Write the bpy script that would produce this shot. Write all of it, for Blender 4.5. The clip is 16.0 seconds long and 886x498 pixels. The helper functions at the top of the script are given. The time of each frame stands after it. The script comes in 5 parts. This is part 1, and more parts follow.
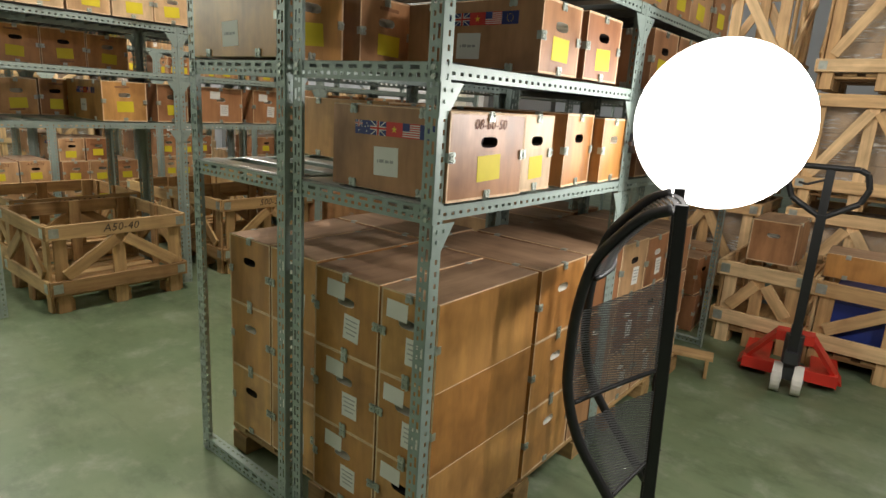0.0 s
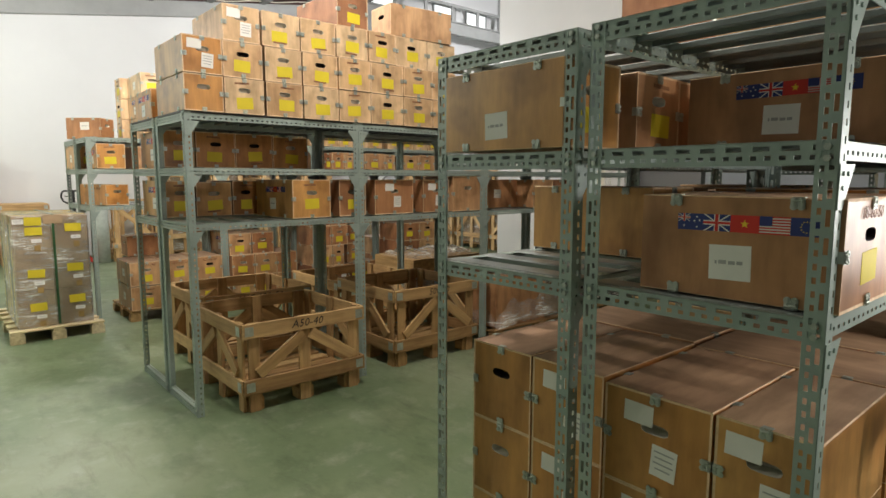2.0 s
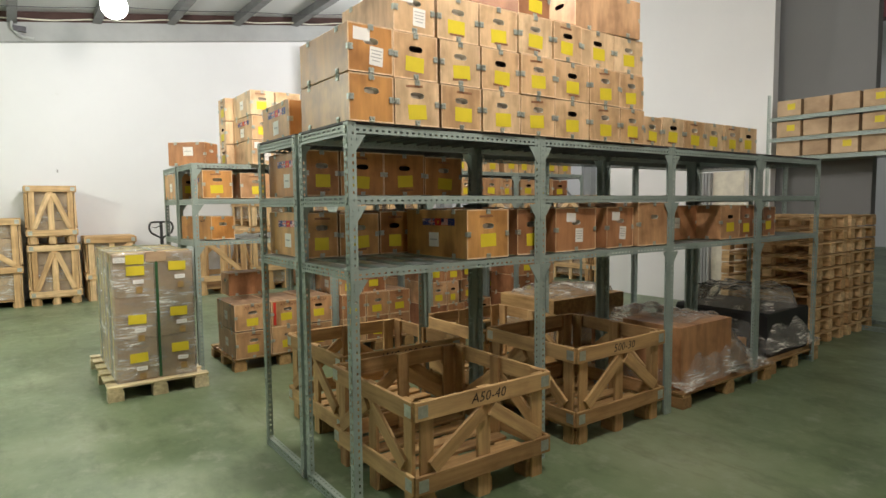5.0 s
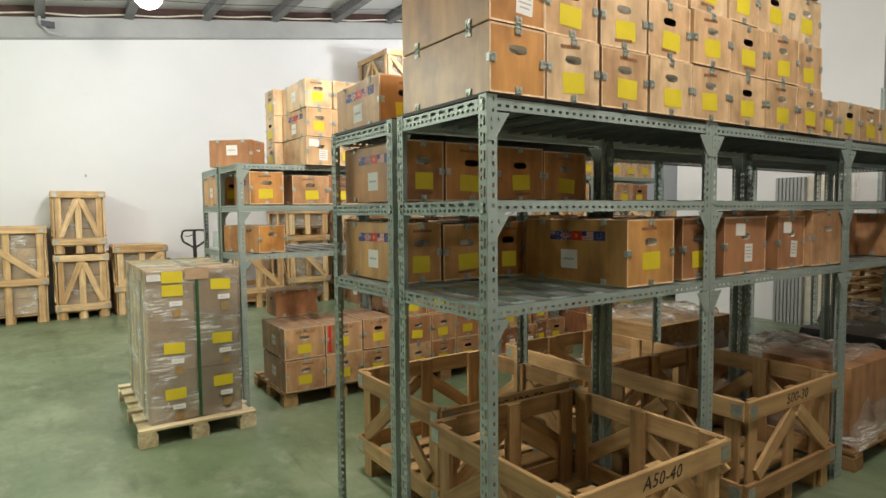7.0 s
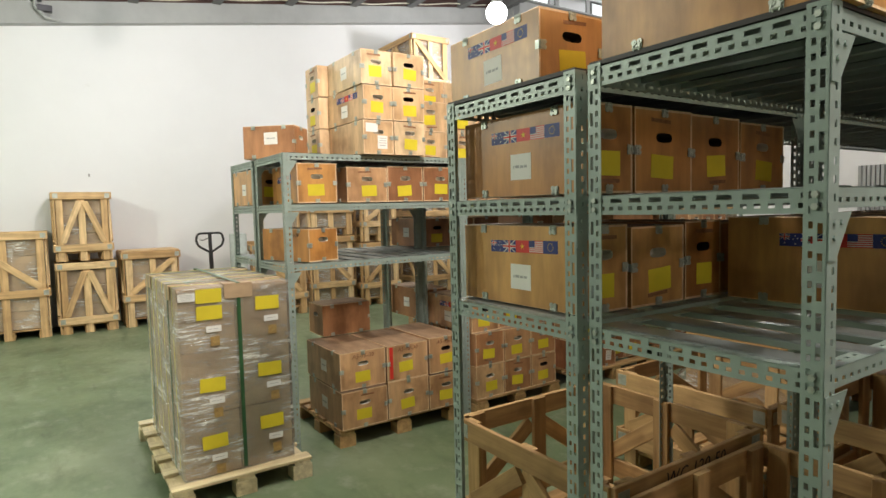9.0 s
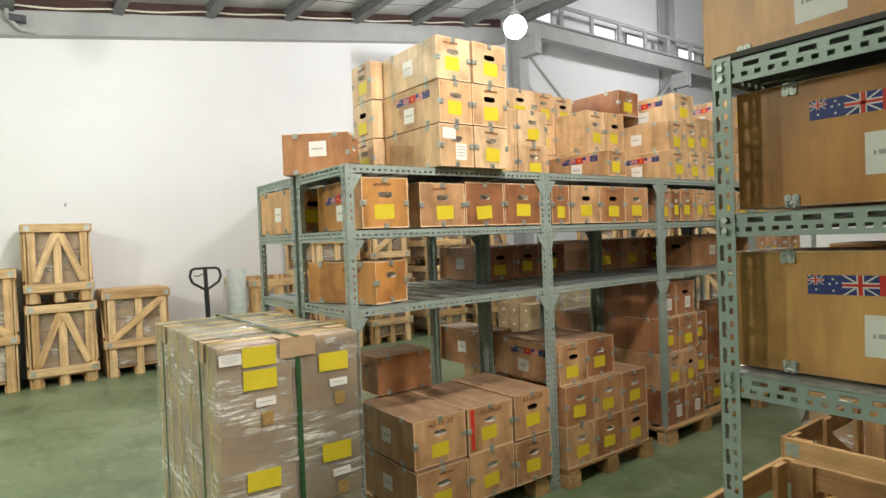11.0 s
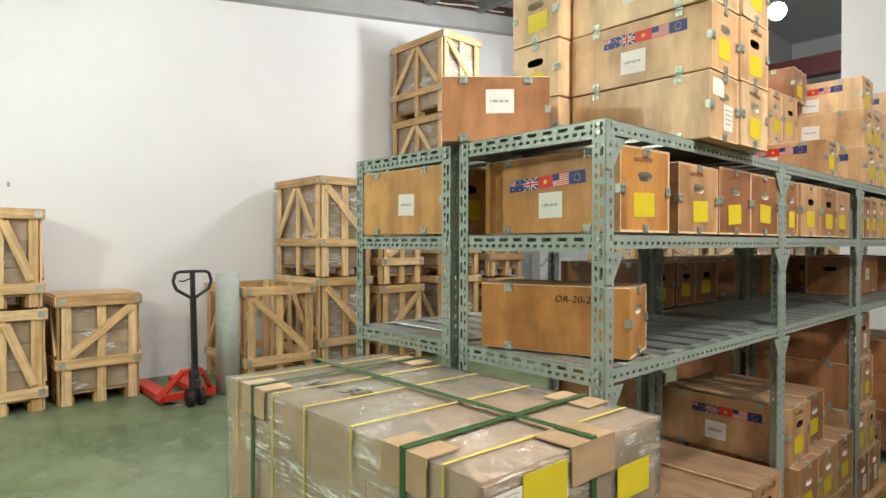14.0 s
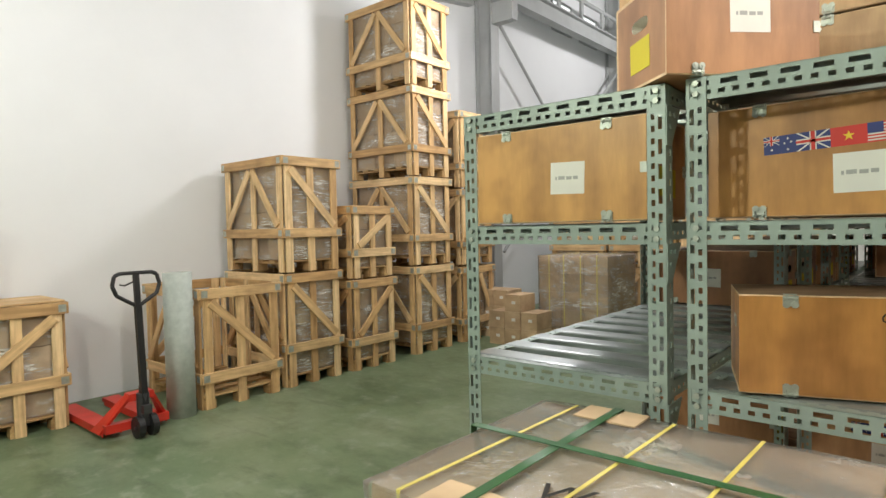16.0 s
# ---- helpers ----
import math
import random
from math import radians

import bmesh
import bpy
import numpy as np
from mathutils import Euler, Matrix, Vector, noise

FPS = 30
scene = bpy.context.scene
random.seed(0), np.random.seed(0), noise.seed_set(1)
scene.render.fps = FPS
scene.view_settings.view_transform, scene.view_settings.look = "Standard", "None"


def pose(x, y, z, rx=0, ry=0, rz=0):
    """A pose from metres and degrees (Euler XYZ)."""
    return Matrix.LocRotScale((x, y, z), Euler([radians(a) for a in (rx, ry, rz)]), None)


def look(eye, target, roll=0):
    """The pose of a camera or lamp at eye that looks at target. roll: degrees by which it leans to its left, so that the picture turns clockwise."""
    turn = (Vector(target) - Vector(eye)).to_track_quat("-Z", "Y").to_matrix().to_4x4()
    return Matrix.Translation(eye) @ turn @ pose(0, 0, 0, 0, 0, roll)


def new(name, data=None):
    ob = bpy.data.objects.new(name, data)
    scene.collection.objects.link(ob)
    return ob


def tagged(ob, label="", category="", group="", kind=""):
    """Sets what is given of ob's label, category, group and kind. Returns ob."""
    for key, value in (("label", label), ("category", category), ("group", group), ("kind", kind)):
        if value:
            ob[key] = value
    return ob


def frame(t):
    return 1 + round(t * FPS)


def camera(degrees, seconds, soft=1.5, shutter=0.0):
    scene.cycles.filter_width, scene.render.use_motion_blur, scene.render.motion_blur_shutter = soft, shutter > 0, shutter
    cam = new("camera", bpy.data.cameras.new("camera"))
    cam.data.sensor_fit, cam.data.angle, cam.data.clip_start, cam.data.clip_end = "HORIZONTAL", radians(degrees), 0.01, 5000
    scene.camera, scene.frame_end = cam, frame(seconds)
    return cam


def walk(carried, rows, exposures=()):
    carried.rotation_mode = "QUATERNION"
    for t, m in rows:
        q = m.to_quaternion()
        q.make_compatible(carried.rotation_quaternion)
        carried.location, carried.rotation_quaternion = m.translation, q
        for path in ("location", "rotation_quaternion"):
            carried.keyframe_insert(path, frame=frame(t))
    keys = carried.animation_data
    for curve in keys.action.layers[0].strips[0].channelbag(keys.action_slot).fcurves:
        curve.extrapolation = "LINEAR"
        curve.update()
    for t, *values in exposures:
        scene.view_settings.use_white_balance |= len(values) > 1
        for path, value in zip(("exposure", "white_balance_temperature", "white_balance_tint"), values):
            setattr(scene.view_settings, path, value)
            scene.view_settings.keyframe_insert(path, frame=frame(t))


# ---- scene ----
cam = camera(73.2, 16.0)
PATH = [
    (0, (0.0, 0.0, 1.565), (-1.215, 1.517, 1.092), 3.6),
    (0.5, (-0.073, -0.043, 1.58), (-1.368, 1.431, 1.193), 3.1),
    (1, (-0.245, -0.076, 1.586), (-1.661, 1.298, 1.261), 1.5),
    (1.5, (-0.407, -0.102, 1.595), (-1.888, 1.217, 1.33), -0.8),
    (2, (-0.623, -0.19, 1.589), (-2.126, 1.108, 1.354), 0.1),
    (2.5, (-0.843, -0.295, 1.603), (-2.368, 0.985, 1.413), -1.4),
    (3, (-1.065, -0.29, 1.598), (-2.618, 0.954, 1.391), -0.7),
    (3.2, (-1.156, -0.287, 1.599), (-2.717, 0.945, 1.394), -0.5),
    (5.3, (-2.103, -0.237, 1.612), (-3.745, 0.899, 1.5), -0.9),
    (5.5, (-2.195, -0.224, 1.614), (-3.859, 0.884, 1.535), -1.0),
    (6, (-2.439, -0.195, 1.607), (-4.108, 0.895, 1.442), 0.5),
    (6.5, (-2.72, -0.189, 1.625), (-4.367, 0.942, 1.538), -1.3),
    (7, (-2.986, -0.17, 1.617), (-4.646, 0.938, 1.492), -0.5),
    (7.5, (-3.245, -0.136, 1.634), (-4.923, 0.951, 1.576), -0.7),
    (8, (-3.52, -0.142, 1.63), (-5.192, 0.954, 1.562), 0.2),
    (8.5, (-3.785, -0.19, 1.648), (-5.457, 0.905, 1.564), -2.1),
    (8.7, (-3.882, -0.184, 1.641), (-5.553, 0.907, 1.52), -1.5),
    (10.8, (-5.017, -0.26, 1.612), (-6.61, 0.945, 1.516), -2.4),
    (11, (-5.127, -0.264, 1.626), (-6.736, 0.923, 1.589), -2.2),
    (11.5, (-5.396, -0.273, 1.624), (-7.022, 0.888, 1.53), -0.5),
    (12, (-5.698, -0.34, 1.638), (-7.325, 0.823, 1.632), -1.8),
    (12.5, (-5.956, -0.334, 1.634), (-7.567, 0.851, 1.612), -0.6),
    (13, (-6.238, -0.325, 1.658), (-7.909, 0.774, 1.693), -1.8),
    (13.5, (-6.529, -0.36, 1.65), (-8.12, 0.852, 1.658), -0.1),
    (14, (-6.809, -0.379, 1.655), (-8.294, 0.961, 1.634), 0.1),
    (14.5, (-7.082, -0.327, 1.646), (-8.48, 1.102, 1.62), -0.4),
    (15, (-7.365, -0.313, 1.651), (-8.729, 1.149, 1.643), 0.2),
    (15.5, (-7.646, -0.346, 1.681), (-8.915, 1.199, 1.679), -1.7),
    (16, (-7.897, -0.332, 1.68), (-9.187, 1.196, 1.608), -1.2),
]
walk(cam, [(t, look(eye, target, roll)) for t, eye, target, roll in PATH],
     [(0, 0.2), (1, 0.12), (2, 0.06), (3, 0.02), (5.5, 0.07), (8.5, 0.05), (11, 0.12), (13, 0.08), (16, 0.08)])

# ---- world and lamps ----
world = bpy.data.worlds.new("dim_hall")
scene.world = world
world.use_nodes = True
world.node_tree.nodes["Background"].inputs[0].default_value = (1.0, 0.95, 0.88, 1)
world.node_tree.nodes["Background"].inputs[1].default_value = 0.05


def point_lamp(name, place, power, colour, radius=0.12):
    data = bpy.data.lights.new(name, "POINT")
    data.energy, data.color, data.shadow_soft_size = power, colour, radius
    ob = new(name, data)
    ob.location = place
    return ob


COOL, GREENISH, WHITE = (1.0, 0.965, 0.97), (0.98, 1.0, 0.80), (1.0, 0.9, 0.82)
# hanging lamps, three high-bays and six added fills: place, watts, colour
BAYS_AND_FILLS = [((-11.4, 1.03, 4.3), 120, COOL), ((-11.65, 6.05, 4.68), 210, COOL), ((-11.2, 12.5, 6.2), 300, COOL),
        # from here on unseen fill lamps, added to brighten the racks and boxes
        ((-10.2, -2.6, 3.6), 225, GREENISH), ((-7.6, -2.3, 3.6), 60, GREENISH), ((-6.2, 1.4, 4.4), 285, WHITE),
        ((-3.2, 1.7, 4.7), 270, WHITE), ((2.2, 1.9, 3.4), 150, WHITE), ((0.8, 7.0, 5.1), 50, WHITE)]
WORK_LAMP = (-0.68, 2.55, 1.55)


# ---- materials ----
def material(name, rough=0.6, metal=0.0):
    m = bpy.data.materials.new(name)
    m.use_nodes = True
    nt = m.node_tree
    b = nt.nodes["Principled BSDF"]
    b.inputs["Roughness"].default_value, b.inputs["Metallic"].default_value = rough, metal
    return m, nt, b


def node(nt, kind, **values):
    n = nt.nodes.new(kind)
    for k, v in values.items():
        n.inputs[k].default_value = v
    return n


def ramp(nt, fac, stops):
    n = nt.nodes.new("ShaderNodeValToRGB")
    els = n.color_ramp.elements
    while len(els) < len(stops):
        els.new(0.5)
    for e, (pos, col) in zip(els, stops):
        e.position, e.color = pos, (*col, 1)
    nt.links.new(fac, n.inputs[0])
    return n.outputs[0]


def coords(nt, scale=(1, 1, 1), shift=True):
    tc = nt.nodes.new("ShaderNodeTexCoord")
    mp = nt.nodes.new("ShaderNodeMapping")
    mp.inputs["Scale"].default_value = scale
    nt.links.new(tc.outputs["Object"], mp.inputs["Vector"])
    if shift:
        info = nt.nodes.new("ShaderNodeObjectInfo")
        mul = nt.nodes.new("ShaderNodeMath")
        mul.operation = "MULTIPLY"
        mul.inputs[1].default_value = 37.0
        nt.links.new(info.outputs["Random"], mul.inputs[0])
        nt.links.new(mul.outputs[0], mp.inputs["Location"])
    return mp.outputs[0]


def mix(nt, fac, a, b, mode="MIX"):
    n = nt.nodes.new("ShaderNodeMix")
    n.data_type, n.blend_type = "RGBA", mode
    for sock, v in ((n.inputs[0], fac), (n.inputs[6], a), (n.inputs[7], b)):
        if isinstance(v, (float, int)):
            sock.default_value = v
        elif isinstance(v, tuple):
            sock.default_value = (*v, 1)
        else:
            nt.links.new(v, sock)
    return n.outputs[2]


def noise_out(nt, vec, scale, detail=4.0, rough=0.55):
    n = node(nt, "ShaderNodeTexNoise", Scale=scale, Detail=detail, Roughness=rough)
    nt.links.new(vec, n.inputs["Vector"])
    return n.outputs[0]


def bump(nt, b, height, strength, distance=0.002):
    n = node(nt, "ShaderNodeBump", Strength=strength, Distance=distance)
    nt.links.new(height, n.inputs["Height"])
    nt.links.new(n.outputs[0], b.inputs["Normal"])


def wood(name, tones, grain=(1.2, 14, 14), rough=0.55, stain=0.35, coat=0.0):
    """tones: dark, middle and pale colour; each board takes its own mixture."""
    m, nt, b = material(name, rough)
    v = coords(nt, grain)
    g = noise_out(nt, v, 2.2, 6.0, 0.6)
    v2 = coords(nt, (1, 1, 1))
    s = noise_out(nt, v2, 4.5, 3.0, 0.6)
    info = nt.nodes.new("ShaderNodeObjectInfo")
    own = ramp(nt, info.outputs["Random"], [(0.0, tones[0]), (0.55, tones[1]), (1.0, tones[2])])
    light = mix(nt, 1.0, own, (1.18, 1.16, 1.12), "MULTIPLY")
    deep = mix(nt, 1.0, own, (0.76, 0.71, 0.66), "MULTIPLY")
    gr = ramp(nt, g, [(0.36, (0, 0, 0)), (0.66, (1, 1, 1))])
    c = mix(nt, gr, deep, light)
    st = ramp(nt, s, [(0.34, (0.6, 0.54, 0.48)), (0.5, (0.98, 0.97, 0.96)), (0.7, (1.1, 1.12, 1.14))])
    c = mix(nt, stain, c, mix(nt, 1.0, c, st, "MULTIPLY"))
    nt.links.new(c, b.inputs["Base Color"])
    b.inputs["Coat Weight"].default_value = coat
    b.inputs["Coat Roughness"].default_value = 0.3
    bump(nt, b, g, 0.25, 0.0015)
    return m


def plain(name, colour, rough=0.5, metal=0.0, vary=0.15, scale=6.0, relief=0.1):
    m, nt, b = material(name, rough, metal)
    v = coords(nt)
    n = noise_out(nt, v, scale, 5.0, 0.6)
    c = ramp(nt, n, [(0.3, tuple(k * (1 - vary) for k in colour)), (0.7, tuple(min(1, k * (1 + vary)) for k in colour))])
    nt.links.new(c, b.inputs["Base Color"])
    if relief:
        bump(nt, b, noise_out(nt, v, scale * 9, 3.0), relief, 0.001)
    return m


def glow(name, colour, strength):
    m = bpy.data.materials.new(name)
    m.use_nodes = True
    b = m.node_tree.nodes["Principled BSDF"]
    b.inputs["Base Color"].default_value = (0.9, 0.9, 0.9, 1)
    b.inputs["Emission Color"].default_value = (*colour, 1)
    b.inputs["Emission Strength"].default_value = strength
    return m


PLY = wood("varnished_plywood", ((0.31, 0.135, 0.063), (0.45, 0.23, 0.108), (0.61, 0.40, 0.22)), (5, 5, 1.1), 0.42, 0.75, 0.15)
PLY_PALE = wood("pale_plywood", ((0.60, 0.395, 0.21), (0.67, 0.48, 0.28), (0.73, 0.57, 0.36)), (5, 5, 1.1), 0.45, 0.65, 0.1)
PLY_TOP = wood("dusty_plywood", ((0.32, 0.20, 0.12), (0.36, 0.235, 0.145), (0.40, 0.27, 0.17)), (1.5, 7, 7), 0.6, 0.5)
PLY_OLD = wood("bare_plywood", ((0.48, 0.22, 0.06), (0.54, 0.27, 0.08), (0.60, 0.34, 0.12)), (5, 5, 1.0), 0.4, 0.75, 0.15)
PLY_EDGE = plain("raw_plywood_edge", (0.72, 0.52, 0.32), 0.7, 0, 0.2, 40)
# near-black colour carries the shade inside the hand holes
SHADED_HOLLOW = plain("shaded_box_inside", (0.025, 0.015, 0.01), 0.9)
PAPER = plain("packing_paper", (0.72, 0.68, 0.6), 0.8)
PINE = wood("crate_pine", ((0.52, 0.33, 0.15), (0.66, 0.46, 0.235), (0.78, 0.59, 0.34)), (1.0, 12, 12), 0.6, 0.4)
PINE_PALE = wood("film_wrapped_pine", ((0.62, 0.53, 0.32), (0.68, 0.60, 0.39), (0.74, 0.66, 0.46)), (1.0, 12, 12), 0.5, 0.4)
PINE_OLD = wood("dark_pine", ((0.34, 0.21, 0.09), (0.44, 0.285, 0.125), (0.53, 0.36, 0.17)), (1.0, 12, 12), 0.65, 0.5)
STEEL = plain("galvanised_clip", (0.46, 0.50, 0.45), 0.45, 0.7, 0.2, 30)
RACK = plain("rack_paint", (0.315, 0.39, 0.355), 0.38, 0.1, 0.12, 5, 0.08)
SLAT = plain("zinc_slat", (0.29, 0.325, 0.32), 0.3, 0.5, 0.2, 6)
DECK = plain("dark_board", (0.05, 0.045, 0.045), 0.6)
YELLOW = plain("yellow_label", (0.70, 0.575, 0.025), 0.6, 0, 0.06, 9, 0)
LABEL = plain("white_label", (0.8, 0.79, 0.74), 0.6, 0, 0.04, 9, 0)
INK = plain("grey_print", (0.40, 0.40, 0.39), 0.7, 0, 0.05, 9, 0)
BLACK_INK = plain("black_marker", (0.02, 0.018, 0.015), 0.6, 0, 0.05, 9, 0)
BROWN_INK = plain("brown_marker", (0.2, 0.07, 0.03), 0.6, 0, 0.05, 9, 0)
OCHRE_INK = plain("ochre_print", (0.36, 0.23, 0.075), 0.6, 0, 0.3, 60, 0)
FADED_INK = plain("faded_marker", (0.26, 0.12, 0.055), 0.6, 0, 0.3, 60, 0)
F_BLUE = plain("flag_blue", (0.02, 0.035, 0.18), 0.5, 0, 0.05, 9, 0)
F_RED = plain("flag_red", (0.62, 0.03, 0.02), 0.5, 0, 0.05, 9, 0)
F_WHITE = plain("flag_white", (0.75, 0.73, 0.7), 0.5, 0, 0.05, 9, 0)
F_GOLD = plain("flag_gold", (0.85, 0.6, 0.03), 0.5, 0, 0.05, 9, 0)
CARTON = wood("brown_cardboard", ((0.47, 0.345, 0.215), (0.50, 0.37, 0.235), (0.53, 0.40, 0.26)), (1, 1, 1.5), 0.7, 0.3)
BLACK = plain("black_plastic", (0.015, 0.015, 0.016), 0.45, 0, 0.2, 8)
DARKMETAL = plain("dark_steel", (0.09, 0.09, 0.1), 0.4, 0.7)
RED = plain("red_paint", (0.62, 0.035, 0.02), 0.4, 0, 0.15, 4)
DARK_RED = plain("dull_red_paint", (0.10, 0.010, 0.012), 0.5, 0, 0.15, 2)
BLUE = plain("blue_plastic", (0.02, 0.04, 0.22), 0.5, 0, 0.2, 5)
WHEEL = plain("pale_nylon", (0.7, 0.68, 0.62), 0.5)
GREEN_STRAP = plain("green_strap", (0.03, 0.10, 0.035), 0.35, 0, 0.2, 8)
YELLOW_STRAP = plain("yellow_strap", (0.62, 0.52, 0.12), 0.4, 0, 0.2, 8)
ROLL = plain("grey_felt", (0.42, 0.46, 0.42), 0.9, 0, 0.12, 14)
STEEL_GREY = plain("grey_structural_paint", (0.36, 0.375, 0.37), 0.5, 0, 0.1, 2)
RUST = plain("red_oxide", (0.075, 0.04, 0.034), 0.8)
PURLIN = plain("purlin_paint", (0.15, 0.155, 0.155), 0.6)
CREAM = plain("cream_panel", (0.75, 0.72, 0.60), 0.5)


def floor_paint():
    m, nt, b = material("green_floor_paint", 0.4)
    v = coords(nt, shift=False)
    big = noise_out(nt, v, 0.55, 5.0, 0.6)
    fine = noise_out(nt, v, 5.0, 8.0, 0.7)
    c = ramp(nt, big, [(0.32, (0.085, 0.13, 0.065)), (0.5, (0.15, 0.205, 0.112)), (0.7, (0.25, 0.29, 0.185))])
    dust = ramp(nt, fine, [(0.52, (0, 0, 0)), (0.8, (1, 1, 1))])
    c = mix(nt, dust, c, (0.32, 0.35, 0.27))
    marks = ramp(nt, noise_out(nt, coords(nt, (0.5, 3.0, 1), False), 2.0, 6.0, 0.7), [(0.58, (1, 1, 1)), (0.75, (0.6, 0.6, 0.58))])
    c = mix(nt, 1.0, c, marks, "MULTIPLY")
    worn = ramp(nt, noise_out(nt, coords(nt, (1.0, 1.6, 1), False), 1.7, 7.0, 0.72), [(0.34, (0.66, 0.68, 0.64)), (0.5, (1, 1, 1))])
    c = mix(nt, 1.0, c, worn, "MULTIPLY")
    nt.links.new(c, b.inputs["Base Color"])
    r = ramp(nt, fine, [(0.3, (0.3, 0.3, 0.3)), (0.7, (0.55, 0.55, 0.55))])
    nt.links.new(r, b.inputs["Roughness"])
    bump(nt, b, fine, 0.08, 0.002)
    return m


def wall_paint(name, colour, rough=0.7):
    m, nt, b = material(name, rough)
    v = coords(nt, shift=False)
    n1 = noise_out(nt, v, 0.5, 6.0, 0.6)
    c = ramp(nt, n1, [(0.3, tuple(k * 0.93 for k in colour)), (0.7, colour)])
    scuff = ramp(nt, noise_out(nt, v, 3.0, 8.0, 0.75), [(0.66, (1, 1, 1)), (0.85, (0.86, 0.85, 0.82))])
    c = mix(nt, 1.0, c, scuff, "MULTIPLY")
    nt.links.new(c, b.inputs["Base Color"])
    bump(nt, b, noise_out(nt, v, 60, 3.0), 0.08, 0.002)
    return m


def film_material(name="stretch_film", fold_glint=0.85, haze=0.09, sheen=0.12):
    """Stretch film: clear, with stretched wrinkles that shine; glints on the folds and a veil are painted milky white.
    """
    m = bpy.data.materials.new(name)
    m.use_nodes = True
    nt = m.node_tree
    nt.nodes.remove(nt.nodes["Principled BSDF"])
    out = nt.nodes["Material Output"]
    clear = nt.nodes.new("ShaderNodeBsdfTransparent")
    clear.inputs[0].default_value = (0.985, 0.98, 0.96, 1)
    gloss = nt.nodes.new("ShaderNodeBsdfGlossy")
    gloss.inputs["Roughness"].default_value = 0.16
    milk = nt.nodes.new("ShaderNodeBsdfDiffuse")
    milk.inputs[0].default_value = (0.96, 0.94, 0.86, 1)
    crease = noise_out(nt, coords(nt, (1.2, 1.2, 9), False), 3.2, 5.0, 0.68)
    fine = noise_out(nt, coords(nt, (1.6, 1.6, 22), False), 3.6, 5.0, 0.7)
    area = noise_out(nt, coords(nt, (1.5, 1.5, 2.6), False), 2.0, 4.0, 0.6)
    both = nt.nodes.new("ShaderNodeMath")
    both.operation = "ADD"
    nt.links.new(crease, both.inputs[0])
    nt.links.new(fine, both.inputs[1])
    bp = node(nt, "ShaderNodeBump", Strength=1.0, Distance=0.03)
    nt.links.new(both.outputs[0], bp.inputs["Height"])
    nt.links.new(bp.outputs[0], gloss.inputs["Normal"])
    # sheen grows towards grazing views
    lw = nt.nodes.new("ShaderNodeLayerWeight")
    lw.inputs["Blend"].default_value = sheen
    shine = ramp(nt, area, [(0.42, (0.04, 0.04, 0.04)), (0.62, (0.26, 0.26, 0.26))])
    sum_ = nt.nodes.new("ShaderNodeMath")
    sum_.operation, sum_.use_clamp = "ADD", True
    nt.links.new(lw.outputs["Fresnel"], sum_.inputs[0])
    nt.links.new(shine, sum_.inputs[1])
    a = nt.nodes.new("ShaderNodeMixShader")
    nt.links.new(sum_.outputs[0], a.inputs[0])
    nt.links.new(clear.outputs[0], a.inputs[1])
    nt.links.new(gloss.outputs[0], a.inputs[2])
    z = nt.nodes.new("ShaderNodeMixShader")
    # white streaks along the creases, painted in for glints
    line = ramp(nt, fine, [(0.52, (0.0, 0.0, 0.0)), (0.58, (fold_glint, fold_glint, fold_glint)), (0.64, (0.2 * fold_glint,) * 3)])
    line2 = ramp(nt, crease, [(0.475, (0.0, 0.0, 0.0)), (0.5, (fold_glint, fold_glint, fold_glint)), (0.525, (0.0, 0.0, 0.0))])
    lines = mix(nt, 0.5, line, line2, "ADD")
    patch = ramp(nt, area, [(0.46, (0.06, 0.06, 0.06)), (0.6, (1, 1, 1))])
    fold_glints = mix(nt, 1.0, lines, patch, "MULTIPLY")
    hazy = mix(nt, 1.0, fold_glints, (haze, haze, haze), "ADD")
    nt.links.new(hazy, z.inputs[0])
    nt.links.new(a.outputs[0], z.inputs[1])
    nt.links.new(milk.outputs[0], z.inputs[2])
    nt.links.new(z.outputs[0], out.inputs[0])
    return m


def chair_mesh_material():
    m, nt, b = material("black_mesh_fabric", 0.6)
    b.inputs["Base Color"].default_value = (0.10, 0.10, 0.105, 1)
    wv = nt.nodes.new("ShaderNodeTexWave")
    wv.inputs["Scale"].default_value = 38.0
    wv.bands_direction = "Z"
    tc = nt.nodes.new("ShaderNodeTexCoord")
    nt.links.new(tc.outputs["Object"], wv.inputs["Vector"])
    al = ramp(nt, wv.outputs[1], [(0.3, (0.3, 0.3, 0.3)), (0.6, (0.95, 0.95, 0.95))])
    nt.links.new(al, b.inputs["Alpha"])
    return m


MESH = chair_mesh_material()
FLOOR = floor_paint()
WALL = wall_paint("white_wall_paint", (0.79, 0.81, 0.82))
WALL_GREY = wall_paint("grey_wall", (0.2, 0.205, 0.205))
ROOF = wall_paint("roof_sheet", (0.55, 0.57, 0.56), 0.5)
FILM = film_material()
FILM_TOP = film_material("taut_film", 0.14, 0.14, 0.25)
PARTITION = wall_paint("gloss_white_panel", (0.78, 0.79, 0.78), 0.3)


# ---- building helpers ----
def thing(name, place, label, category, group="", kind="", turn=0.0):
    e = new(name)
    e.empty_display_size = 0.1
    e.matrix_basis = pose(*place, 0, 0, turn)
    return tagged(e, label, category, group, kind)


def put(name, mesh, parent, m, label=""):
    ob = new(name, mesh)
    if parent is not None:
        ob.parent = parent
    ob.matrix_basis = m
    return tagged(ob, label)


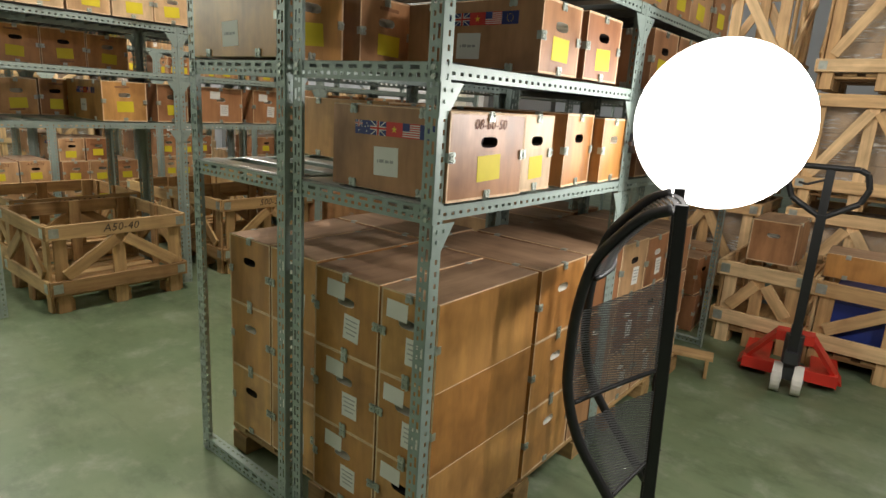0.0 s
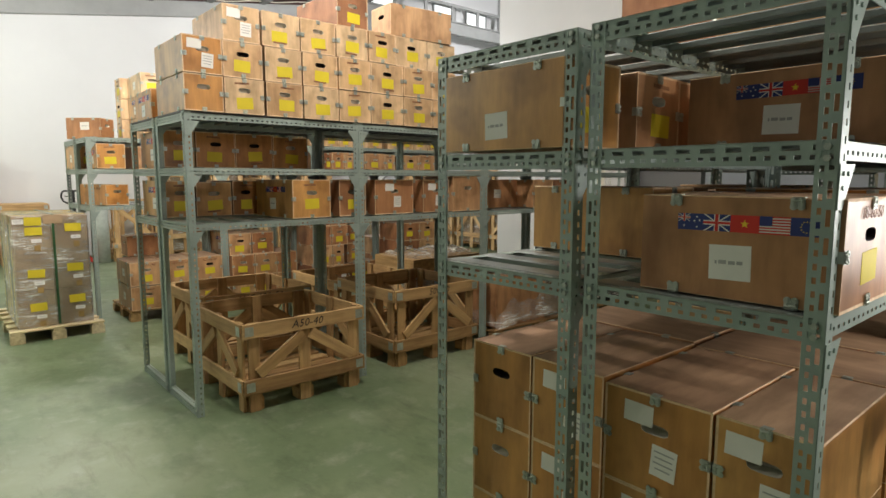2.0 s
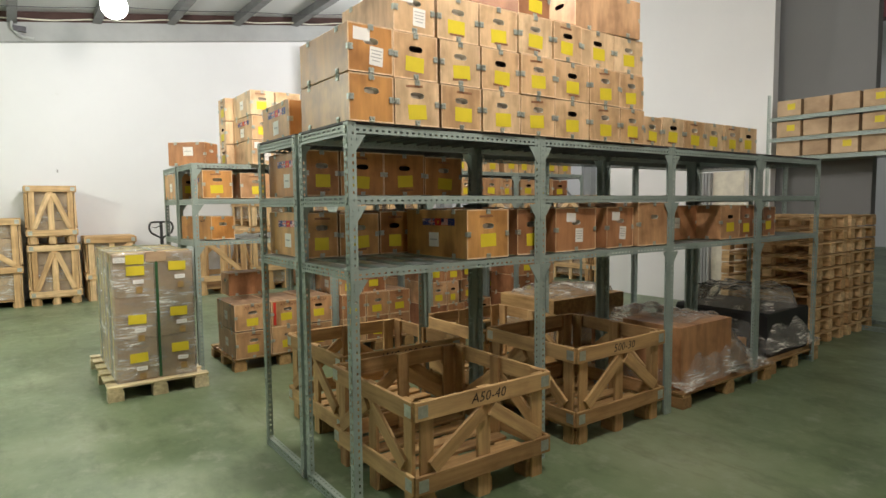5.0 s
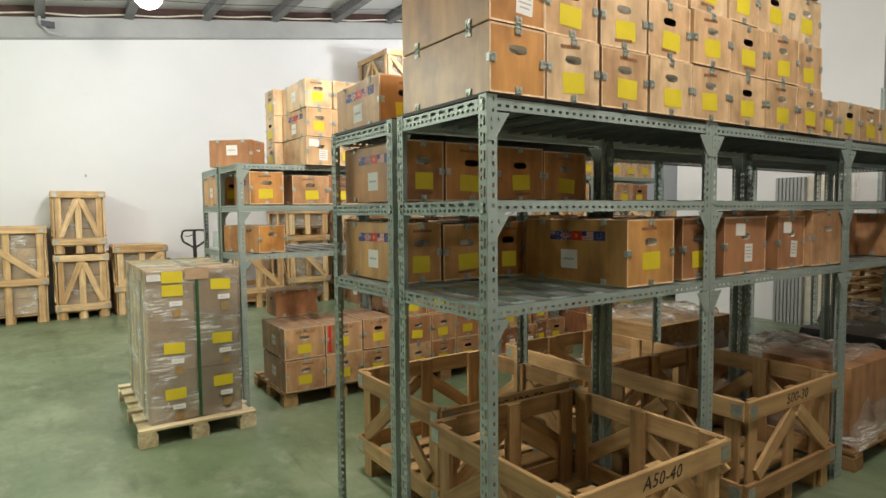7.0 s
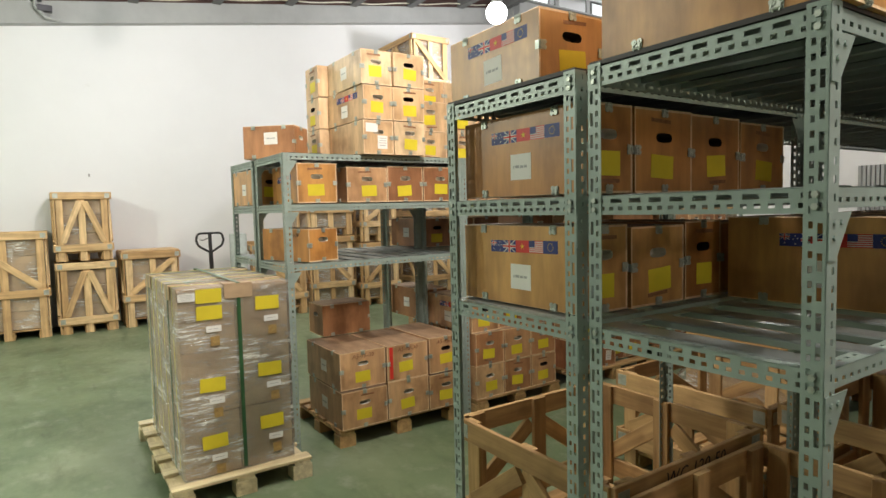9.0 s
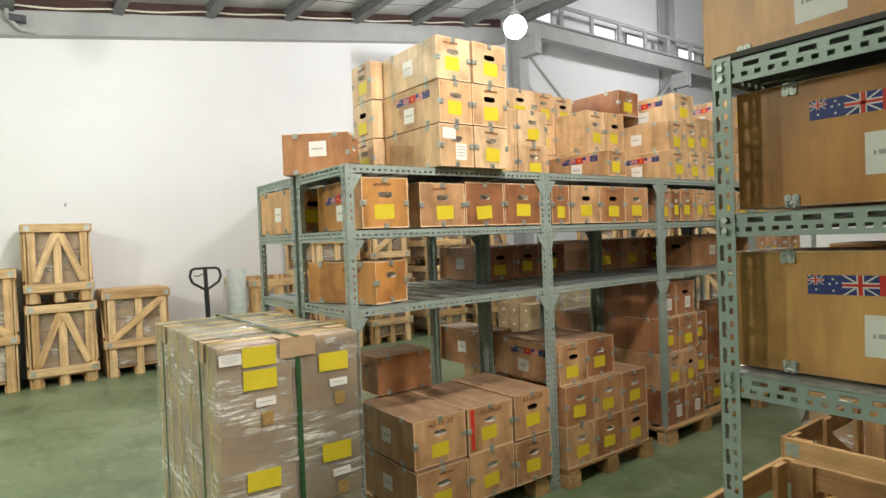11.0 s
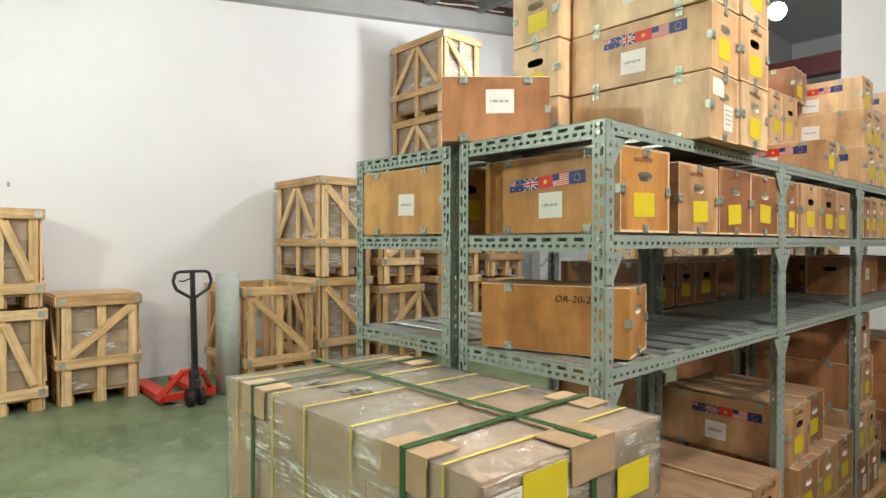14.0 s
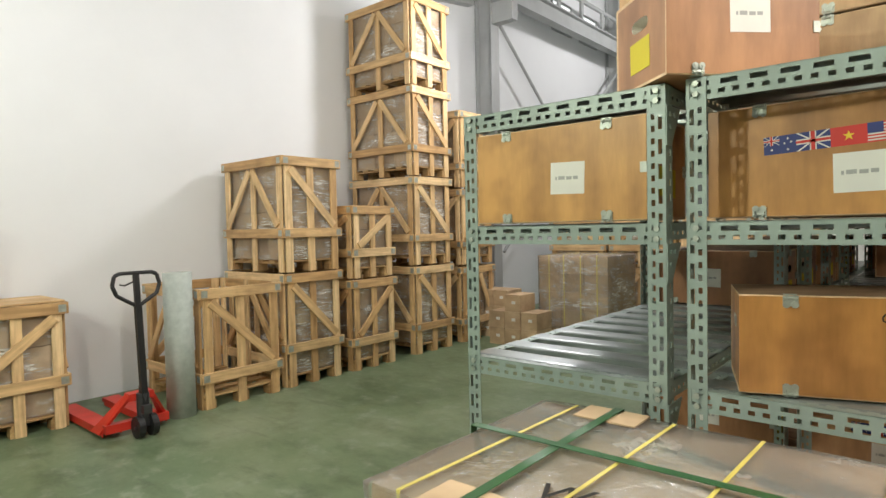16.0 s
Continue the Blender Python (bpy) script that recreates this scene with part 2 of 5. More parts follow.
def mesh_of(name, verts, faces, mats, index=None, smooth=False):
    me = bpy.data.meshes.new(name)
    me.from_pydata(verts, [], faces)
    for k in mats:
        me.materials.append(k)
    if index:
        me.polygons.foreach_set("material_index", index)
    if smooth:
        me.polygons.foreach_set("use_smooth", [True] * len(faces))
    me.update()
    return me


def slab_geo(x0, x1, y0, y1, z0, z1):
    v = [(x, y, z) for x in (x0, x1) for y in (y0, y1) for z in (z0, z1)]
    f = [(0, 1, 3, 2), (4, 6, 7, 5), (0, 4, 5, 1), (2, 3, 7, 6), (0, 2, 6, 4), (1, 5, 7, 3)]
    return v, f


class Geo:
    """Gathers simple solids into one mesh."""

    def __init__(self):
        self.v, self.f, self.i = [], [], []

    def add(self, v, f, mat=0, m=None):
        n = len(self.v)
        self.v += [tuple(m @ Vector(p)) for p in v] if m else list(v)
        self.f += [tuple(n + k for k in q) for q in f]
        self.i += [mat] * len(f)
        return self

    def slab(self, x0, x1, y0, y1, z0, z1, mat=0, m=None):
        return self.add(*slab_geo(x0, x1, y0, y1, z0, z1), mat, m)

    def tube(self, a, b, r, n=12, mat=0, r2=None):
        a, b = Vector(a), Vector(b)
        q = (b - a).to_track_quat("Z", "Y").to_matrix()
        r2 = r if r2 is None else r2
        ring = [(math.cos(2 * math.pi * k / n), math.sin(2 * math.pi * k / n)) for k in range(n)]
        v = [tuple(a + q @ Vector((c * r, s * r, 0))) for c, s in ring] + [tuple(b + q @ Vector((c * r2, s * r2, 0))) for c, s in ring]
        f = [(k, (k + 1) % n, n + (k + 1) % n, n + k) for k in range(n)] + [tuple(range(n))[::-1], tuple(range(n, 2 * n))]
        return self.add(v, f, mat)

    def path(self, pts, r, n=8, mat=0):
        for a, b in zip(pts, pts[1:]):
            self.tube(a, b, r, n, mat)
        return self

    def sweep(self, pts, r, n=10, mat=0):
        """One bent tube through the points."""
        pts = [Vector(p) for p in pts]
        v = []
        for k, p in enumerate(pts):
            d = (pts[min(k + 1, len(pts) - 1)] - pts[max(k - 1, 0)]).normalized()
            a = d.cross(Vector((0.31, 0.89, 0.33))).normalized()
            b = d.cross(a)
            v += [tuple(p + a * (r * math.cos(2 * math.pi * j / n)) + b * (r * math.sin(2 * math.pi * j / n))) for j in range(n)]
        f = [(k * n + j, k * n + (j + 1) % n, (k + 1) * n + (j + 1) % n, (k + 1) * n + j) for k in range(len(pts) - 1) for j in range(n)]
        f += [tuple(range(n))[::-1], tuple(range(len(v) - n, len(v)))]
        return self.add(v, f, mat)

    def mesh(self, name, mats, smooth=False):
        return mesh_of(name, self.v, self.f, mats if isinstance(mats, list) else [mats], self.i, smooth)


BOARDS = {}


def board_mesh(length, width, thick, mat, bevel=0.003):
    """A plank along x with broken edges."""
    key = (round(length, 3), round(width, 3), round(thick, 3), mat.name)
    if key not in BOARDS:
        a, b, c = length / 2, width / 2, thick / 2
        e = min(bevel, c * 0.6)
        v, f = [], []
        for s in (-1, 1):
            for y, z in ((b - e, c), (b, c - e), (b, -c + e), (b - e, -c), (-b + e, -c), (-b, -c + e), (-b, c - e), (-b + e, c)):
                v.append((s * a, y, z))
        f = [(k, (k + 1) % 8, 8 + (k + 1) % 8, 8 + k) for k in range(8)] + [tuple(range(8))[::-1], tuple(range(8, 16))]
        BOARDS[key] = mesh_of("board", v, f, [mat])
    return BOARDS[key]


def board(parent, name, p, q, width, thick, normal, mat, label=""):
    """A plank from p to q (in the parent's space); normal: the way its broad face looks."""
    p, q, n = Vector(p), Vector(q), Vector(normal)
    x = (q - p).normalized()
    n = (n - x * n.dot(x)).normalized()
    y = n.cross(x)
    m = Matrix((x, y, n)).transposed().to_4x4()
    m.translation = (p + q) / 2
    return put(name, board_mesh((q - p).length, width, thick, mat), parent, m, label)


def lettering(words, size, mat, parent, m, name="handwriting"):
    cu = bpy.data.curves.new(name, "FONT")
    cu.body, cu.size, cu.extrude, cu.align_x, cu.align_y = words, size, 0.0004, "CENTER", "CENTER"
    cu.resolution_u, cu.shear, cu.space_character = 2, 0.22, 1.05
    tmp = bpy.data.objects.new("tmp", cu)
    me = bpy.data.meshes.new_from_object(tmp)
    bpy.data.objects.remove(tmp)
    me.materials.clear()
    me.materials.append(mat)
    return put(name, me, parent, m)


# ---- the hall ----
X_WALL, X_EAST, Y_SOUTH, Y_NORTH = -14.6, 8.0, -7.0, 24.0


def structure(name, geo, mats, label, category):
    ob = new(name, geo.mesh(name, mats))
    return tagged(ob, label, category, kind="structure")


structure("floor", Geo().slab(X_WALL - 0.3, X_EAST + 0.3, Y_SOUTH - 0.3, Y_NORTH + 0.3, -0.2, 0.0), FLOOR,
          "worn sage green painted concrete warehouse floor", "floor")


def roof_z(y):
    return 4.40 + 0.15 * (y + 0.15)


# the white wall under the sloping roof, up to the column, then the high hall
g = Geo()
g.add([(X_WALL, Y_SOUTH, 0), (X_WALL, 8.3, 0), (X_WALL, 8.3, roof_z(8.3)), (X_WALL, Y_SOUTH, roof_z(Y_SOUTH)),
       (X_WALL - 0.25, Y_SOUTH, 0), (X_WALL - 0.25, 8.3, 0), (X_WALL - 0.25, 8.3, roof_z(8.3)), (X_WALL - 0.25, Y_SOUTH, roof_z(Y_SOUTH))],
      [(0, 1, 2, 3), (7, 6, 5, 4), (0, 4, 5, 1), (3, 2, 6, 7), (1, 5, 6, 2), (0, 3, 7, 4)])
structure("wall_west", g, WALL, "plain white plastered wall with faint scuffs", "wall")
structure("wall_west_high", Geo().slab(X_WALL - 0.25, X_WALL - 0.003, 8.3, Y_NORTH, 0, 9.0), WALL, "tall white wall of the crane hall", "wall")
structure("wall_north", Geo().slab(X_WALL, X_EAST, Y_NORTH, Y_NORTH + 0.2, 0, 9.0), WALL, "pale end wall of the crane hall", "wall")
# two unseen walls added to close the hall, grey to cut bounced light
structure("wall_south", Geo().slab(X_WALL, X_EAST, Y_SOUTH - 0.2, Y_SOUTH, 0, 5.0), WALL_GREY, "unseen closing wall, grey to bounce less light", "wall")
structure("wall_east", Geo().slab(X_EAST, X_EAST + 0.2, Y_SOUTH, Y_NORTH, 0, 9.0), WALL_GREY, "unseen closing wall, grey to bounce less light", "wall")
structure("partition_white", Geo().slab(-9.1, -6.2, 8.6, 8.75, 0, 7.0), PARTITION,
          "white painted partition wall with slight gloss", "wall")
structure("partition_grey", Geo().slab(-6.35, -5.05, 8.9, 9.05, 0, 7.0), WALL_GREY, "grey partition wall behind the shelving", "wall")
# roof sheet and its edge beam
g = Geo()
y0, y1 = Y_SOUTH, 8.5
g.add([(X_WALL - 0.3, y0, roof_z(y0) + 0.50), (X_EAST, y0, roof_z(y0) + 0.50), (X_EAST, y1, roof_z(y1) + 0.50), (X_WALL - 0.3, y1, roof_z(y1) + 0.50),
       (X_WALL - 0.3, y0, roof_z(y0) + 0.55), (X_EAST, y0, roof_z(y0) + 0.55), (X_EAST, y1, roof_z(y1) + 0.55), (X_WALL - 0.3, y1, roof_z(y1) + 0.55)],
      [(3, 2, 1, 0), (4, 5, 6, 7), (0, 1, 5, 4), (2, 3, 7, 6), (1, 2, 6, 5), (0, 4, 7, 3)])
structure("ceiling", g, ROOF, "grey corrugated roof sheeting seen from below", "ceiling")
structure("ceiling_high", Geo().slab(X_WALL - 0.3, X_EAST, 8.5, Y_NORTH + 0.2, 9.0, 9.1), ROOF, "grey roof sheeting over the crane hall", "ceiling")
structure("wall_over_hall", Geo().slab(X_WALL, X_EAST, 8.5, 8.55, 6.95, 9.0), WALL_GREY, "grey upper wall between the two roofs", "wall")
g = Geo()
ang = math.atan(0.15)
m = Matrix.Translation((X_WALL + 0.09, Y_SOUTH, roof_z(Y_SOUTH) + 0.155)) @ Matrix.Rotation(ang, 4, "X")
g.slab(-0.09, 0.07, 0, 15.6, -0.155, 0.155, 0, m)
structure("edge_beam", g, STEEL_GREY, "grey painted steel beam along the wall top", "beam")
g = Geo()
g.slab(-0.09, 0.02, 0, 15.6, 0.156, 0.345, 0, m)
structure("rust_strip", g, RUST, "dark red oxide closing strip above the beam", "trim")
for k in range(13):
    y = -6.29 + 1.24 * k
    pur = thing("purlin", (0, y, roof_z(y) + 0.41), "grey steel roof purlin under the sheeting", "purlin", "roof purlins", "structure")
    g = Geo().slab(X_WALL + 0.1, X_EAST, -0.035, 0.035, -0.10, 0.085)
    put("web", g.mesh("web", PURLIN), pur, Matrix())
    g = Geo().slab(X_WALL + 0.1, X_EAST, -0.07, 0.07, -0.115, -0.1002)
    put("flange", g.mesh("flange", PURLIN), pur, Matrix())


def column(y, x=X_WALL + 0.2, top=8.9):
    c = thing("steel_column", (x, y, 0), "grey painted steel I-section column at the wall", "column", "columns", "structure")
    put("web", Geo().slab(-0.16, 0.16, -0.012, 0.012, 0, top).mesh("web", STEEL_GREY), c, Matrix())
    for s in (-1, 1):
        put("flange", Geo().slab(s * 0.17 - 0.01, s * 0.17 + 0.01, -0.12, 0.12, 0, top).mesh("flange", STEEL_GREY), c, Matrix())
    put("bracket", Geo().slab(0.1802, 0.62, -0.09, 0.09, 5.35, 5.72).mesh("bracket", STEEL_GREY), c, Matrix())


for y in (8.75, 14.3, 19.8):
    column(y)
rb = thing("crane_runway", (X_WALL + 0.62, 8.6, 5.72), "grey steel crane runway beam with a slotted walkway rail", "crane beam")
L = 15.3
for nm, hw, za, zb in (("flange", 0.1, 0, 0.03), ("web", 0.01, 0.0301, 0.33), ("flange", 0.1, 0.3301, 0.36)):
    put(nm, Geo().slab(-hw, hw, 0, L, za, zb).mesh(nm, STEEL_GREY), rb, Matrix())
put("rail", Geo().slab(-0.03, 0.03, 0, L, 0.78, 0.85).mesh("rail", STEEL_GREY), rb, Matrix())
for k in range(16):
    put("post", Geo().slab(-0.025, 0.025, k * 1.0 + 0.05, k * 1.0 + 0.15, 0.3602, 0.7798).mesh("post", STEEL_GREY), rb, Matrix())
cr = thing("overhead_crane", (0, 17.6, 6.1), "red painted overhead crane girder across the hall", "crane")
put("girder", Geo().slab(X_WALL + 0.75, X_EAST - 0.5, -0.2, 0.2, 0, 0.5).mesh("girder", DARK_RED), cr, Matrix())
put("end_truck", Geo().slab(X_WALL + 0.45, X_WALL + 0.749, -0.8, 0.8, 0.0, 0.28).mesh("end_truck", DARK_RED), cr, Matrix())
for k, y in enumerate((9.6, 11.9, 13.2, 15.5, 16.8)):
    w = thing("window_%d" % (k + 1), (X_WALL + 0.01, y, 6.35), "small bright window high in the wall", "window", "", "structure")
    put("window_frame", Geo().slab(0, 0.03, -0.45, -0.4, -0.35, 0.35).slab(0, 0.03, 0.4, 0.45, -0.35, 0.35).slab(0, 0.03, -0.3999, 0.3999, 0.3, 0.35).slab(0, 0.03, -0.3999, 0.3999, -0.35, -0.3).mesh("window_frame", STEEL_GREY), w, Matrix())
    put("pane", Geo().slab(0, 0.01, -0.3998, 0.3998, -0.2998, 0.2998).mesh("pane", glow("daylight_pane", (0.95, 1, 1), 0.9) if k == 0 else bpy.data.materials["daylight_pane"]), w, Matrix())
for sy in (1, -1):
    br = thing("wall_brace", (X_WALL + 0.3, 8.75, 0), "thin grey steel cross brace on the wall", "brace", "wall braces", "structure")
    a, b = ((0, 0.2, 5.5), (0, 5.4, 1.2)) if sy == 1 else ((0.06, 0.2, 1.2), (0.06, 5.4, 5.5))
    put("rod", Geo().tube(a, b, 0.03, 8).mesh("rod", STEEL_GREY), br, Matrix())

BULB = glow("lamp_glass", (1.0, 1.0, 0.97), 30)


def globe_mesh(r):
    if "globe" in bpy.data.meshes:
        return bpy.data.meshes["globe"]
    n = 20
    V = [(0, 0, -r)] + [(r * math.cos(q) * math.cos(2 * math.pi * j / n), r * math.cos(q) * math.sin(2 * math.pi * j / n), r * math.sin(q))
                        for q in [math.pi * k / 10 - math.pi / 2 for k in range(1, 10)] for j in range(n)] + [(0, 0, r)]
    F = [(0, 1 + (j + 1) % n, 1 + j) for j in range(n)] + [(len(V) - 1, len(V) - 1 - n + j, len(V) - 1 - n + (j + 1) % n) for j in range(n)]
    F += [(1 + k * n + j, 1 + k * n + (j + 1) % n, 1 + (k + 1) * n + (j + 1) % n, 1 + (k + 1) * n + j) for k in range(8) for j in range(n)]
    return mesh_of("globe", V, F, [BULB], smooth=True)


for place, watts, colour in BAYS_AND_FILLS:
    lp = thing("bay_or_fill_lamp", (place[0], place[1], place[2] + 0.1), "round white high-bay lamp or added unseen fill lamp hanging from the roof, switched on", "ceiling lamp", "high-bay lamps")
    up = (roof_z(place[1]) + 0.5 if place[1] < 8.5 else 9.0) - place[2] - 0.1
    put("housing", Geo().tube((0, 0, 0.10), (0, 0, 0.22), 0.10, 20, 0, 0.05).mesh("housing", STEEL_GREY), lp, Matrix())
    # the ball stands for the lamp's bloom, larger than the lamp itself
    put("globe", globe_mesh(0.17), lp, pose(0, 0, -0.04), "glowing globe as wide as the lamp's bloom")
    put("rod", Geo().tube((0, 0, 0.22), (0, 0, up), 0.012, 8).mesh("rod", STEEL_GREY), lp, Matrix())
    point_lamp("high_bay_light", (place[0], place[1], place[2] - 0.3), watts, colour, 0.15)
cp = thing("conduit", (X_WALL + 0.25, -0.1, roof_z(-0.1) + 0.25), "grey cable conduit with clamps at the wall top", "conduit")
put("pipe", Geo().path([(0, 0, 0.3), (0, 0, -0.05), (0, 0.12, -0.18), (0, 0.3, -0.2)], 0.025).mesh("pipe", STEEL_GREY), cp, Matrix())
put("clamp", Geo().slab(-0.05, 0.05, 0.02, 0.2, -0.1, -0.02).mesh("clamp", DARKMETAL), cp, Matrix())

hk = thing("wall_bracket", (X_WALL, 0.44, 2.27), "small grey screw bracket fixed to the white wall", "bracket")
put("plate", Geo().slab(0.001, 0.006, -0.012, 0.012, -0.03, 0.02).mesh("plate", STEEL_GREY), hk, Matrix())
put("hook", Geo().sweep([(0.005, 0, 0.0), (0.03, 0, -0.004), (0.034, 0, 0.016)], 0.005, 6).mesh("hook", STEEL_GREY), hk, Matrix())
cab = thing("wall_cable", (X_WALL + 0.2, 0, 0), "pale cable lying in loose waves on the wall beam", "cable")
put("cable", Geo().sweep([(0.0, -6.5 + 0.25 * k, roof_z(-6.5 + 0.25 * k) + 0.355 + 0.014 * math.sin(k * 1.3) + 0.012 * math.sin(k * 0.37)) for k in range(59)], 0.013, 6).mesh("cable", CREAM, True), cab, Matrix())
for x in (-13.3, -12.2, -10.9, -9.6):
    rw = thing("roof_wire", (x, 0, 0), "thin dark wire strung under the roof sheeting", "wire", "roof wires")
    put("wire", Geo().sweep([(0.05 * math.sin(k), -6.5 + k, roof_z(-6.5 + k) + 0.27 - 0.025 * (k % 2)) for k in range(15)], 0.006, 5).mesh("wire", DARKMETAL, True), rw, Matrix())


# ---- slotted-angle racking ----
def slotted_leg(out, length, width, frame_of, mat=0, th=0.0022, fine=False):
    """A slotted strip, two skins thick; frame_of(u, v, w) gives the place of length u, breadth v, depth w."""
    pitch = 0.036 if fine else 0.06
    n = max(1, int(round(length / pitch)))
    p = length / n
    holes = ((0.2, 0.8, 0.18, 0.40), (0.12, 0.36, 0.58, 0.78), (0.62, 0.86, 0.58, 0.78))
    cells = ((0, 1, 0, 0.5), (0, 0.5, 0.5, 1), (0.5, 1, 0.5, 1))
    if fine:
        holes, cells = ((0.3, 0.72, 0.5, 0.72),), ((0, 1, 0, 1),)
    V, F = [], []
    for k in range(n):
        for (a, b, c, d), (ca, cb, cc, cd) in zip(holes, cells):
            for w in (0, th):
                i = len(V)
                for u, v in ((ca, cc), (cb, cc), (cb, cd), (ca, cd), (a, c), (b, c), (b, d), (a, d)):
                    V.append(frame_of((k + u) * p, v * width, w))
                F += [(i, i + 1, i + 5, i + 4), (i + 1, i + 2, i + 6, i + 5), (i + 2, i + 3, i + 7, i + 6), (i + 3, i, i + 4, i + 7)]
            F += [(i - 4 + q, i - 4 + (q + 1) % 4, i + 4 + (q + 1) % 4, i + 4 + q) for q in range(4)]
    for v in (0, width):
        i = len(V)
        V += [frame_of(0, v, 0), frame_of(length, v, 0), frame_of(length, v, th), frame_of(0, v, th)]
        F.append((i, i + 1, i + 2, i + 3))
    out.add(V, F, mat)


METAL = {}


def post_mesh(h, swap=False):
    if ("post", h, swap) not in METAL:
        g = Geo()
        slotted_leg(g, h, 0.045, lambda u, v, w: (v, w, u), fine=swap)
        slotted_leg(g, h, 0.045, lambda u, v, w: (w, v, u), fine=not swap)
        METAL["post", h, swap] = g.mesh("post", RACK)
    return METAL["post", h, swap]


def beam_mesh(length, fine=False):
    key = ("beam", round(length, 3), fine)
    if key not in METAL:
        g = Geo()
        slotted_leg(g, length, 0.042 if fine else 0.052, lambda u, v, w: (u, w, -v), fine=fine)
        slotted_leg(g, length, 0.04, lambda u, v, w: (u, v, -w), fine=True)
        METAL[key] = g.mesh("beam", RACK)
    return METAL[key]


def slat_mesh(length):
    key = ("slat", round(length, 3))
    if key not in METAL:
        g = Geo()
        sec = [(-0.046, -0.02), (-0.046, -0.005), (-0.04, -0.001), (-0.03, 0.0), (0.03, 0.0), (0.04, -0.001), (0.046, -0.005), (0.046, -0.02)]
        sec = sec + [(y * 0.93, z - 0.002) for y, z in sec[::-1]]
        k = len(sec)
        g.add([(x, y, z) for x in (0, length) for y, z in sec], [(q, (q + 1) % k, k + (q + 1) % k, k + q) for q in range(k)])
        METAL[key] = g.mesh("slat", SLAT)
    return METAL[key]


def gusset_mesh():
    if "gusset" not in METAL:
        s, t = 0.095, 0.0025
        v = [(0, 0, 0), (0, s, 0), (0, 0.03, -s), (0, 0, -s), (t, 0, 0), (t, s, 0), (t, 0.03, -s), (t, 0, -s)]
        f = [(0, 1, 2, 3), (7, 6, 5, 4), (0, 4, 5, 1), (1, 5, 6, 2), (2, 6, 7, 3), (3, 7, 4, 0)]
        g = Geo().add(v, f)
        for y, z in ((0.02, -0.02), (0.05, -0.02), (0.02, -0.05)):
            g.tube((t, y, z), (t + 0.004, y, z), 0.006, 6)
        METAL["gusset"] = g.mesh("gusset", RACK)
        METAL["bolt"] = Geo().tube((0, 0, 0), (0, -0.006, 0), 0.0075, 6).mesh("bolt", STEEL)
    return METAL["gusset"]


def rack(x0, x1, ys, tiers, h=2.01, decks=(), dense=False, label="grey-green slotted steel angle rack with three shelf tiers"):
    y0, y1 = ys[0], ys[-1]
    r = thing("storage_rack", (x0, y0, 0), label, "storage rack", "slotted steel racks")
    back = Matrix.Translation((-x0, -y0, 0))

    def at(name, mesh, x, y, z, turn=0):
        put(name, mesh, r, back @ pose(x, y, z, 0, 0, turn))

    for x, turns in ((x0, (0, 270)), (x1, (90, 180))):
        for k, y in enumerate(ys):
            if y < y1:
                at("post", post_mesh(h, turns[0] in (90, 270)), x, y + (0.0006 if k else 0), 0, turns[0])
            if y > y0:
                at("post", post_mesh(h, turns[1] in (90, 270)), x, y - (0.0006 if y < y1 else 0), 0, turns[1])
    e = 0.0028
    gm = gusset_mesh()
    for z in (*tiers, 0.054):
        at("beam", beam_mesh(x1 - x0 - 2 * e), x0 + e, y0 + e, z)
        at("beam", beam_mesh(x1 - x0 - 2 * e), x1 - e, y1 - e, z, 180)
        for x in (x0 + 0.022, x1 - 0.022):
            for dz in (-0.014, -0.038):
                at("bolt", METAL["bolt"], x, y0, z + dz)
    for z in tiers:
        for a, b in zip(ys, ys[1:]):
            at("beam", beam_mesh(b - a - 2 * e, True), x1 - e, a + e, z, 90)
            at("beam", beam_mesh(b - a - 2 * e, True), x0 + e, b - e, z, 270)
            n = (9 if b - a > 1 else 7) - (0 if dense else 2)
            for k in range(n):
                at("slat", slat_mesh(x1 - x0 - 0.012), x0 + 0.006, a + 0.075 + (b - a - 0.15) * k / (n - 1), z + 0.003)
            if z in decks:
                at("deck", Geo().slab(x0 + 0.004, x1 - 0.004, a + 0.003, b - 0.003, -0.006, 0.006).mesh("deck", DECK), 0, 0, z + 0.0105)
        for k, y in enumerate(ys):
            if k < len(ys) - 1:
                at("gusset", gm, x1 + 0.0005, y + 0.001, z - 0.05)
            if k:
                put("gusset", gm, r, back @ pose(x1 + 0.003, y - 0.001, z - 0.05, 0, 0, 180))
    return r


T2, T3, TOP = 1.68, 1.29, 2.01
YS1, YS2, YS3 = (1.225, 2.50, 3.40, 4.30), (1.07, 2.36, 3.72, 5.03, 6.2), (1.098, 2.49, 3.72, 5.11, 6.40)
rack(-1.64, -1.025, YS1, (T3, T2 - 0.01, TOP))
rack(-2.29, -1.685, YS1, (T3, T2 - 0.01, TOP))
rack(-5.182, -4.575, YS2, (T3, T2 - 0.025, TOP - 0.01), decks=(TOP - 0.01,))
# top deck added on this rack to block light from the loads below
rack(-5.865, -5.228, YS2, (T3, T2 - 0.025, TOP - 0.01), decks=(TOP - 0.01,))
rack(-8.36, -7.758, YS3, (T3, T2, TOP), dense=True)
rack(-9.012, -8.407, YS3, (T3, T2, TOP), dense=True)

# ---- plywood boxes ----
BOXES = {}


